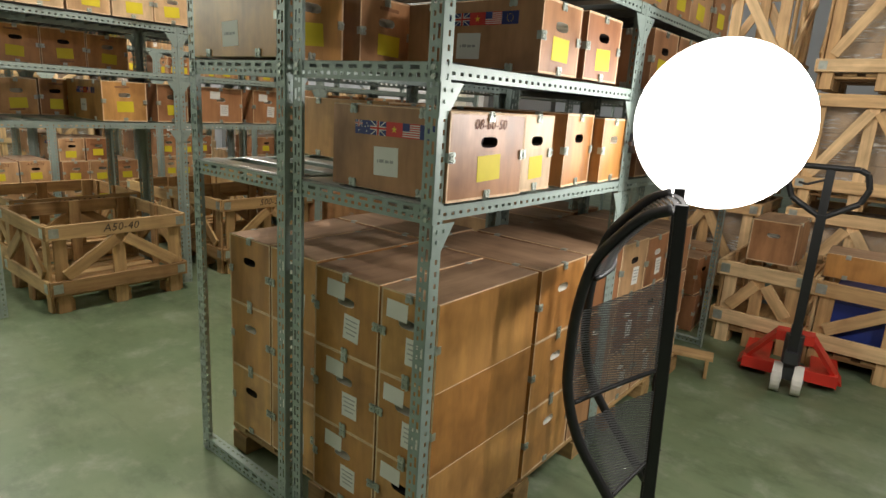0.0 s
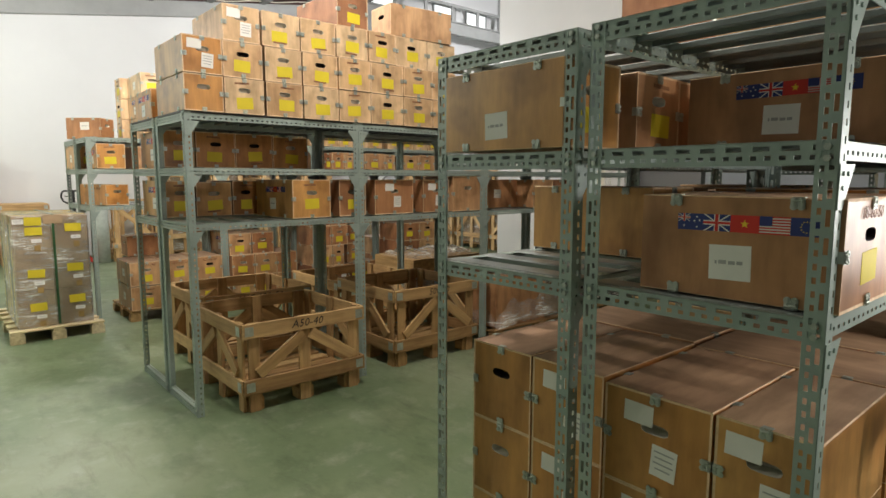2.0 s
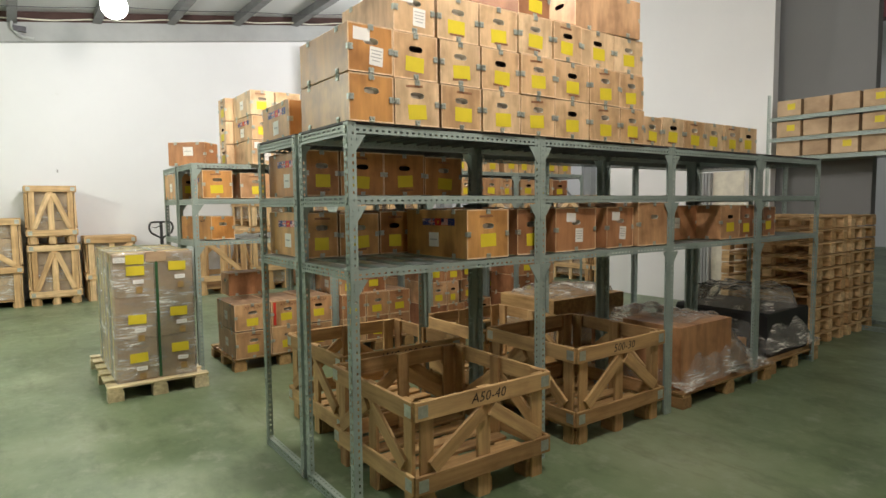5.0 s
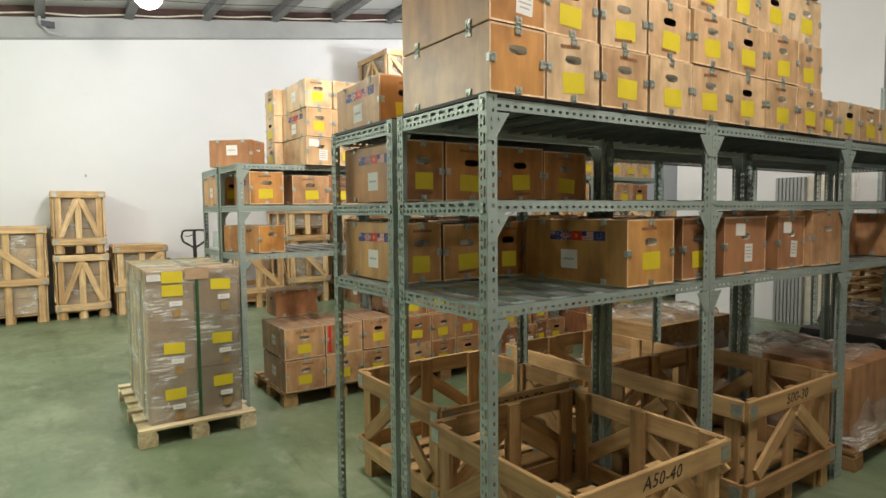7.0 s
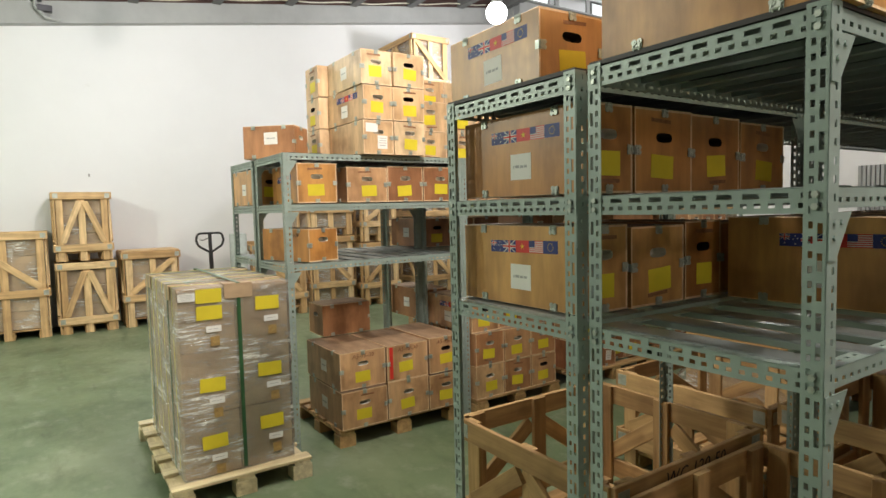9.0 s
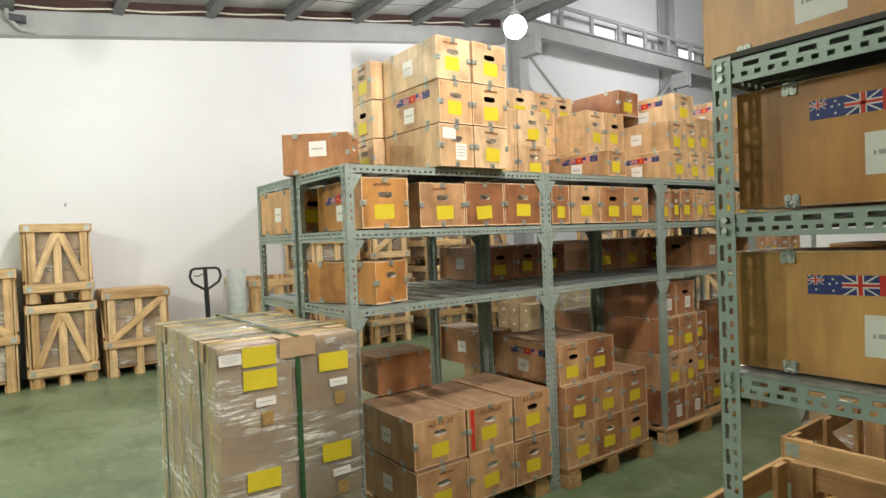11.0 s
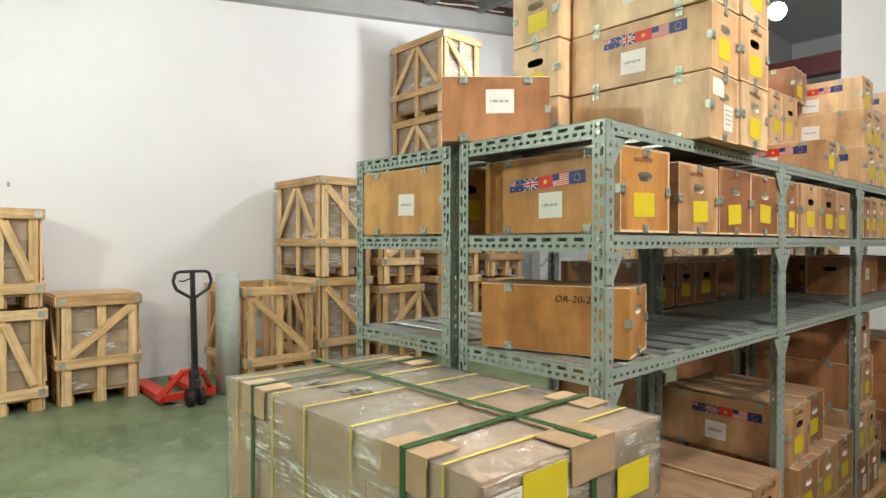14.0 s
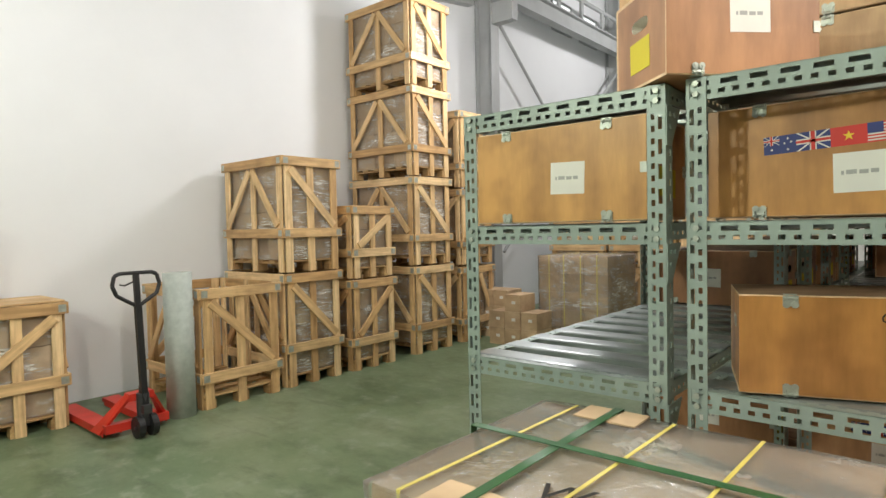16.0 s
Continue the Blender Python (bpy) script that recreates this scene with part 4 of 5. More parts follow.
def crate(x0, x1, y0, y1, h, z0=0.0, mat=None, faces="AA", filled=False, words="", lid=False, label="", rail=0.1, low=0.0, blue=False):
    """A frame crate. faces: the bracing of its y sides and of its x sides (A, /, or backslash); low: the height of the lower rail."""
    mat = mat or PINE
    w, d = x1 - x0, y1 - y0
    c = thing("wooden_crate", (x0, y0, z0), label or ("pine frame crate packed with film-wrapped cartons" if filled else "open pine frame crate on its pallet base, empty"),
              "crate", "pine crates")
    t = 0.022
    pallet(c, w, d, PINE_OLD)
    low = low or 0.184
    sides = [((0, 0), (w, 0), (0, -1)), ((w, 0), (w, d), (1, 0)), ((w, d), (0, d), (0, 1)), ((0, d), (0, 0), (-1, 0))]
    for k, ((ax, ay), (bx, by), (nx, ny)) in enumerate(sides):
        style = faces[k % 2]
        n = Vector((nx, ny, 0))
        a, b = Vector((ax, ay, 0)), Vector((bx, by, 0))
        u = (b - a).normalized()
        ln = (b - a).length
        up = Vector((0, 0, 1))
        jig = rng.uniform(-0.02, 0.02)
        for s in (0.05, ln / 2 + jig, ln - 0.05):
            base = a + u * s + n * (0.0125 if k % 2 else 0.0128)
            board(c, "upright", base + up * 0.002, base + up * (h - 0.001), 0.085 + rng.uniform(-0.006, 0.006), t, n, mat)
        e = 0.024 if k % 2 else 0.0
        for z in (low, h - rail / 2):
            o = n * (0.0350 if k % 2 else 0.0353)
            board(c, "rail", a + up * z + o - u * (0.024 + e * 0.5), b + up * z + o + u * (0.024 + e * 0.5), rail, t, n, mat)
        lo, hi = low + rail / 2 + 0.03, h - rail - 0.03
        o = n * (0.0346 if k % 2 else 0.0349)
        if style == "A":
            board(c, "brace", a + u * 0.07 + up * lo + o, a + u * (ln / 2 - 0.03) + up * hi + o, 0.08, t, n, mat)
            board(c, "brace", a + u * (ln - 0.07) + up * lo + o, a + u * (ln / 2 + 0.03) + up * hi + o, 0.08, t, n, mat)
        elif style in "/\\":
            p, q = (0.07, ln - 0.07) if style == "/" else (ln - 0.07, 0.07)
            board(c, "brace", a + u * p + up * lo + o, a + u * q + up * hi + o, 0.085, t, n, mat)
    for x in (0.01, w - 0.01):
        put("corner_plate", corner_plate(), c, pose(x, -0.0468, h - rail / 2))
        put("corner_plate", corner_plate(), c, pose(x, -0.0468, low))
    for y in (0.01, d - 0.01):
        put("corner_plate", corner_plate(), c, pose(w + 0.0465, y, h - rail / 2, 0, 0, 90))
        put("corner_plate", corner_plate(), c, pose(w + 0.0465, y, low, 0, 0, 90))
    if filled:
        nx, ny, nz = max(1, int(w / 0.35)), max(1, int(d / 0.4)), max(2, int(h / 0.28))
        cw, cd, ch = (w - 0.1) / nx, (d - 0.1) / ny, (h - 0.2) / nz
        for i in range(nx):
            for j in range(ny):
                for k in range(nz):
                    put("carton", board_mesh(cd - 0.006, cw - 0.006, ch - 0.005, CARTON, 0.006), c, pose(0.05 + (i + 0.5) * cw, 0.05 + (j + 0.5) * cd, 0.13 + (k + 0.5) * ch, 0, 0, 90))
        put("film", film_shell(0.03, w - 0.03, 0.03, d - 0.03, 0.132, h - 0.06, rng.randint(1, 99), 40, 14), c, Matrix(), "clear wrinkled stretch film")
    if blue:
        put("sheet", board_mesh(w - 0.1, d - 0.1, h - 0.25, BLUE, 0.02), c, pose(w / 2, d / 2, 0.13 + (h - 0.25) / 2), "blue plastic sheet over the contents")
    if lid:
        for k in range(6):
            x = 0.06 + (w - 0.12) * k / 5
            board(c, "lid_board", (x, -0.03, h + 0.009), (x, d + 0.03, h + 0.009), 0.11, 0.016, (0, 0, 1), mat)
    if words:
        lettering(words, 0.078, BLACK_INK, c, Matrix.Translation((w + 0.0472, d / 2, h - rail / 2)) @ pose(0, 0, 0, 90, 0, 90))
    return c


def corner_plate():
    if "plate" not in METAL:
        METAL["plate"] = Geo().slab(-0.03, 0.03, -0.0015, 0.0, -0.032, 0.032).mesh("corner_plate", STEEL)
    return METAL["plate"]


# open crates under row 2
crate(-5.30, -4.45, 1.36, 2.24, 0.62, 0, PINE_OLD, "AA", words="A50-40")
crate(-6.28, -5.43, 1.45, 2.33, 0.64, 0, PINE_OLD, "AA", words="WC 120-50")
crate(-5.43, -4.60, 2.72, 3.60, 0.66, 0, PINE_OLD, "AA", words="500-30")
crate(-6.45, -5.58, 2.78, 3.66, 0.6, 0, PINE_OLD, "AA")

# crates along the white wall
XC = -13.24
crate(XC - 1.12, XC, 2.46, 3.28, 1.15, 0, PINE, "A\\", label="tall open pine frame crate standing by the wall", low=0.3)
crate(XC - 1.14, XC - 0.02, 3.42, 4.13, 1.22, 0, PINE, "A\\", filled=True, low=0.42)
crate(XC - 1.14, XC - 0.02, 3.42, 4.13, 1.24, 1.235, PINE, "A\\", filled=True, low=0.42)
crate(XC - 0.66, XC, 4.33, 5.0, 1.08, 0, PINE, "/\\".replace("\\", "/"), filled=True, low=0.34)
crate(XC - 0.66, XC, 4.35, 4.98, 0.86, 1.1, PINE, "//", filled=True, low=0.3)
for k in range(4):
    crate(XC - 1.2, XC - 0.02, 5.44, 6.16, 1.17, 1.19 * k, PINE, "A\\", filled=True, low=0.36)
for k in range(3):
    crate(XC - 0.78, XC - 0.04, 6.46, 7.2, 1.1, 1.13 * k, PINE, "/A", filled=True, low=0.3)
XL = -13.8
crate(XL - 0.7, XL, -1.08, -0.19, 1.45, 0, PINE, "A\\", filled=True, low=0.62)
crate(XL - 0.66, XL, -0.04, 0.62, 1.0, 0, PINE, "AA", filled=True)
crate(XL - 0.66, XL, -0.04, 0.60, 0.96, 1.02, PINE, "AA", filled=True)
crate(XL - 0.68, XL, 0.77, 1.48, 1.1, 0, PINE, "A/", filled=True, lid=True, low=0.42)
# low crates and a pile of crates at the end of row 1
crate(-1.02, -0.52, 4.55, 5.35, 0.6, 0, PINE, "A/", low=0.2)
crate(-0.42, 0.42, 4.5, 5.3, 0.6, 0, PINE, "A\\", blue=True, low=0.2)
for k in range(3):
    crate(-1.9, -1.1, 5.6, 6.4, 0.9, 0.93 * k, PINE, "A/", filled=k < 2)
    crate(-0.85, 0.0, 5.75, 6.6, 0.9, 0.93 * k, PINE, "AA", filled=True)

# ---- film-wrapped pallet of cartons ----
wp = thing("wrapped_pallet", (-8.86, 0.31, 0), "cartons stacked on a pallet, wrapped in clear film and green straps", "pallet load")
pallet(wp, 1.38, 0.8, PINE_PALE)
LX, LY0, LY1, LZ = 1.30, 0.09, 0.71, 1.222
for i in range(3):
    for j in range(2):
        for k in range(3):
            ch = (LZ - 0.005 - 0.13) / 3
            put("carton", board_mesh(0.373, 0.305, ch - 0.004, CARTON, 0.006), wp, pose(0.17 + 0.1885 + i * 0.3767, LY0 + 0.155 + j * 0.31, 0.13 + (k + 0.5) * ch), "brown cardboard carton")
put("cap", Geo().slab(0.165, LX - 0.002, LY0 - 0.002, LY1 + 0.002, LZ - 0.012, LZ - 0.004).slab(LX - 0.002, LX + 0.001, LY0 - 0.002, LY1 + 0.002, LZ - 0.1, LZ - 0.0122).slab(0.165, LX - 0.0022, LY0 - 0.003, LY0 - 0.0005, LZ - 0.1, LZ - 0.0122).mesh("cap", CARTON), wp, Matrix(), "cardboard cap")
put("film", film_shell(0.161, LX + 0.002, LY0 - 0.004, LY1 + 0.004, 0.12, LZ, 3, 144, 60), wp, Matrix(), "clear wrinkled stretch film")


def strap(parent, pts, width, mat, axis):
    """A flat band through the points; axis: the way its breadth runs."""
    for a, b in zip(pts, pts[1:]):
        a, b = Vector(a), Vector(b)
        board(parent, "strap", a, b, width, 0.0022, (b - a).cross(Vector(axis)), mat)


zt = LZ + 0.0085
ya, yb, xf = LY0 - 0.014, LY1 + 0.014, LX + 0.0125
for x in (0.36, 1.08):
    strap(wp, [(x, ya, 0.14), (x, ya, zt), (x, yb, zt + 0.001), (x, yb, 0.14)], 0.022, GREEN_STRAP, (1, 0, 0))
strap(wp, [(0.147, 0.42, 0.14), (0.147, 0.42, zt + 0.003), (xf, 0.42, zt + 0.003), (xf, 0.42, 0.14)], 0.022, GREEN_STRAP, (0, 1, 0))
for x in (0.24, 0.48, 0.66, 0.88, 1.2):
    strap(wp, [(x, ya + 0.004, 0.18), (x, ya + 0.004, zt - 0.003), (x + 0.02, 0.7, zt - 0.003)], 0.008, YELLOW_STRAP, (1, 0, 0))
for x in (0.36, 1.08):
    for y, turn in ((ya + 0.003, 0), (yb - 0.003, 180)):
        put("edge_guard", Geo().slab(-0.075, 0.075, 0, 0.09, -0.004, 0.0).slab(-0.075, 0.075, -0.004, 0.0, -0.085, 0.0).mesh("edge_guard", CARTON), wp, pose(x, y, zt - 0.003, 0, 0, turn))
put("edge_guard", Geo().slab(-0.08, 0.08, 0, 0.1, -0.004, 0.0).slab(-0.08, 0.08, -0.004, 0.0, -0.085, 0.0).mesh("edge_guard", CARTON), wp, pose(xf - 0.002, 0.42, zt - 0.0005, 0, 0, 90))
for y, zs in ((0.255, (1.17, 1.075, 0.66, 0.33)), (0.585, (1.10, 0.70, 0.38))):
    for z in zs:
        put("label", sheet_mesh("label", 0.14, 0.08, YELLOW), wp, pose(xf - 0.0005, y, z, 0, rng.uniform(-2, 2), 90), "yellow paper label")
        if z != 1.17:
            put("tag", sheet_mesh("tag", 0.085, 0.036, LABEL, CODE), wp, pose(xf - 0.0005, y + 0.02, z - 0.095, 0, rng.uniform(-2, 2), 90), "small white tag")
            put("print", sheet_mesh("print", 0.05, 0.055, OCHRE_INK), wp, pose(xf - 0.0008, y + 0.025, z - 0.165, 0, 0, 90), "faded ochre print on the carton")
put("tag", sheet_mesh("tag", 0.09, 0.045, LABEL, PRINT), wp, pose(xf - 0.0004, 0.137, 1.17, 0, 0, 90), "small white tag")
lettering("W  33", 0.09, BLACK_INK, wp, pose(0.54, 0.25, zt - 0.004, 0, 0, 12))


# ---- pallet loads of plywood boxes under row 3 and row 1 ----
def base_pallet(x0, x1, y0, y1, mat=None):
    p = thing("pallet", (x0, y0, 0), "low worn pine pallet under a load of boxes", "pallet", "pallets")
    pallet(p, x1 - x0, y1 - y0, mat or PINE_OLD)


base_pallet(-8.6, -7.76, 1.42, 2.44)
for k in range(2):
    box_row(-7.735 - 0.01 * k, [1.43, 1.79, 2.14, 2.45], 0.128 + 0.27 * k, 0.268, 0.6, "y", first_side="w", words="A5-15-30" if k else "")
for b in [k for k in bpy.data.objects if k.name.startswith("wooden_box") and abs(k.location.y - 1.965) < 0.01 and 0.35 < k.location.z < 0.45 and k.location.x < -7.9]:
    put("stripe", Geo().slab(-0.014, 0.014, -0.0008, 0, -0.115, 0.115).mesh("stripe", F_RED), b, pose(0.3, 0, 0, 0, 0, 90) @ pose(-0.135, 0.0008, 0.134), "faded red painted stripe")
wooden_box(-8.45, 1.75, 0.669, 0.4, 0.28, 0.24, 90, "-", "", tone=PLY)
base_pallet(-8.75, -7.7, 2.55, 3.45)
for k in range(2):
    box_row(-7.70, [2.55, 2.84, 3.13, 3.41], 0.128 + 0.262 * k, 0.26, 0.5)
    box_row(-8.22, [2.55, 2.84, 3.13, 3.41], 0.128 + 0.262 * k, 0.26, 0.5)
wooden_box(-8.05, 2.68, 0.652, 0.62, 0.27, 0.26, 0, "y", "fw")
wooden_box(-8.05, 2.98, 0.652, 0.57, 0.28, 0.26, 0, "y")
wooden_box(-8.75, 2.68, 0.652, 0.57, 0.27, 0.27, 0, "y", "w")
base_pallet(-8.75, -7.72, 3.68, 4.75)
for k in range(4):
    box_row(-7.75 - 0.02 * k, [3.72, 3.98, 4.24] if k != 1 else [3.72, 3.98, 4.16], 0.128 + 0.272 * k, 0.27, 0.55, "p" if k in (0, 3) else "y")
for k in range(3):
    box_row(-7.86, [4.27, 4.5, 4.76][:3 if k == 0 else 2], 0.128 + 0.272 * k, 0.27, 0.55, "y", first_side="w")
    box_row(-8.35, [3.72, 4.05, 4.4, 4.7], 0.128 + 0.272 * k, 0.27, 0.5, "y")
base_pallet(-8.75, -7.72, 5.1, 6.3)
for k in range(3):
    box_row(-7.76, [5.14, 5.5, 5.82, 6.2][:4 if k < 1 else 3], 0.128 + 0.265 * k, 0.262, 0.55)
for k in range(2):
    box_row(-8.45, [5.14, 5.5, 5.82, 6.2], 0.128 + 0.265 * k, 0.262, 0.5)
# row 1
base_pallet(-2.2, -1.03, 1.32, 2.45)
for k in range(3):
    z = 0.128 + 0.288 * k
    for a, b in ((-1.60, -1.278), (-1.272, -1.03)):
        wooden_box((a + b) / 2, 1.57, z, 0.56, b - a - 0.004, 0.286, -90, "pp", "", tone=PLY_OLD)
    wooden_box(-1.32, 2.05, z, 0.58, 0.37, 0.286, 1, "-", "", tone=PLY_OLD)
    wooden_box(-1.32, 2.44, z, 0.58, 0.36, 0.286, -1, "-", "w")
    for a, b in ((-2.195, -1.91), (-1.905, -1.625)):
        wooden_box((a + b) / 2, 1.60, z, 0.56, b - a - 0.004, 0.286, -90, "pp" if a > -2 else "-", "", tone=PLY_OLD)
    wooden_box(-1.92, 2.09, z, 0.56, 0.36, 0.286, 0, "-", "")
base_pallet(-2.2, -1.03, 2.68, 3.75)
for k in range(3):
    box_row(-1.04, [2.66, 2.98, 3.3, 3.66], 0.13 + 0.28 * k, 0.278, 0.57, "p")
    box_row(-1.64, [2.66, 2.98, 3.3, 3.66], 0.13 + 0.28 * k, 0.278, 0.57, "p")


# ---- pallet jacks ----
def pallet_jack(x, y, turn, lean, label, wheel_mat):
    j = thing("pallet_jack", (x, y, 0), label, "pallet jack", "pallet jacks", "", turn)
    # forks run to +x, the handle stands at the origin
    for s in (-1, 1):
        put("fork", Geo().slab(0.16, 1.2, s * 0.19 - 0.075, s * 0.19 + 0.075, 0.05, 0.085).slab(0.16, 1.15, s * 0.19 - 0.075, s * 0.19 - 0.068, 0.02, 0.0498).slab(0.16, 1.15, s * 0.19 + 0.068, s * 0.19 + 0.075, 0.02, 0.0498).mesh("fork", RED), j, Matrix(), "red painted steel fork")
        put("roller", Geo().tube((1.05, s * 0.19 - 0.04, 0.0402), (1.05, s * 0.19 + 0.04, 0.0402), 0.04, 14).mesh("roller", wheel_mat), j, Matrix())
        put("wheel", Geo().tube((-0.03, s * 0.055 - 0.025, 0.0902), (-0.03, s * 0.055 + 0.025, 0.0902), 0.09, 20).tube((-0.03, s * 0.055 - 0.028, 0.0902), (-0.03, s * 0.055 + 0.028, 0.0902), 0.035, 12).mesh("wheel", wheel_mat), j, Matrix())
        g = Geo().add([(0.02, s * 0.07, 0.34), (0.09, s * 0.07, 0.36), (0.34, s * 0.265, 0.05), (0.16, s * 0.265, 0.05),
                       (0.02, s * 0.1, 0.34), (0.09, s * 0.1, 0.36), (0.34, s * 0.29, 0.05), (0.16, s * 0.29, 0.05)],
                      [(0, 1, 2, 3), (7, 6, 5, 4), (0, 4, 5, 1), (1, 5, 6, 2), (2, 6, 7, 3), (3, 7, 4, 0)])
        put("side_plate", g.mesh("side_plate", RED), j, Matrix(), "red slanted side plate")
    put("yoke", Geo().slab(0.02, 0.12, -0.1, 0.1, 0.3, 0.36).slab(0.1, 0.17, -0.26, 0.26, 0.05, 0.12).mesh("yoke", RED), j, Matrix())
    put("pump", Geo().tube((0, 0, 0.1), (0, 0, 0.36), 0.05, 16).tube((0, 0, 0.36), (0, 0, 0.42), 0.03, 12).slab(-0.09, 0.02, -0.035, 0.035, 0.2, 0.27).mesh("pump", DARKMETAL), j, Matrix())
    put("axle", Geo().tube((-0.03, -0.09, 0.09), (-0.03, 0.09, 0.09), 0.012, 8).slab(-0.05, 0.0, -0.028, 0.028, 0.09, 0.16).mesh("axle", DARKMETAL), j, Matrix())
    h = Matrix.Translation((-0.03, 0, 0.26)) @ Matrix.Rotation(radians(lean), 4, "Y")
    put("shaft", Geo().slab(-0.022, 0.022, -0.025, 0.025, 0, 0.84).mesh("shaft", BLACK), j, h)
    pts = [(0, 0, 0.82)]
    pts += [(0, -0.05, 0.85), (0, -0.16, 0.92), (0, -0.19, 1.0), (0, -0.17, 1.08), (0, -0.13, 1.1), (0, 0.13, 1.1), (0, 0.17, 1.08), (0, 0.19, 1.0), (0, 0.16, 0.92), (0, 0.05, 0.85), (0, 0, 0.82)]
    put("handle", Geo().path(pts, 0.016, 10).slab(-0.015, 0.015, -0.022, 0.022, 0.83, 1.09).mesh("handle", BLACK), j, h)
    put("lever", Geo().path([(0.0, 0.02, 1.03), (-0.02, 0.1, 1.0), (-0.02, 0.14, 1.01)], 0.007, 6).mesh("lever", BLACK), j, h)
    return j


pallet_jack(-13.0, 1.8, 180, 4, "red pallet jack with an upright black handle, by the wall", BLACK)
pj2 = pallet_jack(-0.44, 3.95, 97, -4, "red pallet jack with pale wheels, parked by a crate", WHEEL)

# grey felt roll standing on end
ro = thing("fabric_roll", (-13.28, 2.26, 0), "tall grey-green roll of felt standing on end", "roll")
g = Geo()
n = 28
for rr, z0, z1 in ((0.125, 0, 1.32),):
    V = [(r * math.cos(2 * math.pi * k / n), r * math.sin(2 * math.pi * k / n), z) for r, z in ((rr, z0), (rr, z1), (0.045, z1), (0.045, z0)) for k in range(n)]
    F = [(q * n + k, q * n + (k + 1) % n, ((q + 1) % 4) * n + (k + 1) % n, ((q + 1) % 4) * n + k) for q in range(4) for k in range(n)]
    g.add(V, F)
put("roll", g.mesh("roll", ROLL, True), ro, Matrix())
put("core", Geo().tube((0, 0, 0.001), (0, 0, 1.30), 0.0446, 20).mesh("core", CARTON), ro, Matrix(), "brown cardboard core")

# ---- work lamp, its disc as wide as its glare ----
wl = thing("work_lamp", (WORK_LAMP[0], WORK_LAMP[1], 0), "bright work lamp with a disc as wide as its glare, clamped to a rack post, switched on", "work lamp")
LAMP_GLASS = glow("work_lamp_glass", (1.0, 0.98, 0.95), 3)
zl = WORK_LAMP[2]
aim = look((0, 0, zl), (0.55, -2.2, zl + 0.1))
# glowing disc widened to take in the glare round the lamp
put("lens", Geo().tube((0, 0, 0.0), (0, 0, -0.02), 0.33, 48).mesh("lens", LAMP_GLASS), wl, aim)
put("housing", Geo().tube((0, 0, 0.001), (0, 0, 0.1), 0.32, 40, 0, 0.14).mesh("housing", BLACK), wl, aim)
put("arm", Geo().sweep([(-0.33, -0.02, zl - 0.1), (-0.2, 0.03, zl - 0.1), (-0.08, 0.06, zl - 0.05), (-0.02, 0.05, zl)], 0.014, 10).mesh("arm", BLACK), wl, Matrix())
put("clamp", Geo().slab(-0.343, -0.30, -0.05, 0.03, zl - 0.14, zl - 0.06).tube((-0.32, -0.05, zl - 0.1), (-0.32, -0.1, zl - 0.1), 0.009, 8).mesh("clamp", DARKMETAL), wl, Matrix())
point_lamp("work_light", (WORK_LAMP[0] + 0.42, WORK_LAMP[1] - 0.22, zl), 30, (1.0, 0.96, 0.92), 0.15)

# ---- black mesh chair back standing on its two uprights ----
ORIGIN = Vector((-0.55, 1.9, 0))
ch = thing("chair_back", tuple(ORIGIN), "loose black chair back with bent frame and ribbed mesh panels", "chair back")
DEEP = Vector((-0.326, 0.945, 0))


def bend(pts, steps=4):
    """Points along a smooth curve through the given ones."""
    P = [Vector(p) for p in pts]
    P = [P[0] * 2 - P[1]] + P + [P[-1] * 2 - P[-2]]
    out = []
    for k in range(1, len(P) - 2):
        for j in range(steps):
            q = j / steps
            out.append(0.5 * (2 * P[k] + (P[k + 1] - P[k - 1]) * q + (2 * P[k - 1] - 5 * P[k] + 4 * P[k + 1] - P[k + 2]) * q * q
                              + (3 * P[k] - P[k - 1] - 3 * P[k + 1] + P[k + 2]) * q ** 3))
    return out + [P[-2]]


def chair_curve(shift):
    pts = [(-0.546, 1.704, 1.314), (-0.61, 1.682, 1.285), (-0.675, 1.66, 1.215), (-0.734, 1.639, 1.12), (-0.762, 1.63, 0.97), (-0.768, 1.628, 0.83),
           (-0.76, 1.63, 0.70), (-0.717, 1.645, 0.55), (-0.64, 1.672, 0.42), (-0.56, 1.70, 0.30), (-0.49, 1.724, 0.2)]
    return bend([Vector(p) + DEEP * shift - ORIGIN for p in pts])


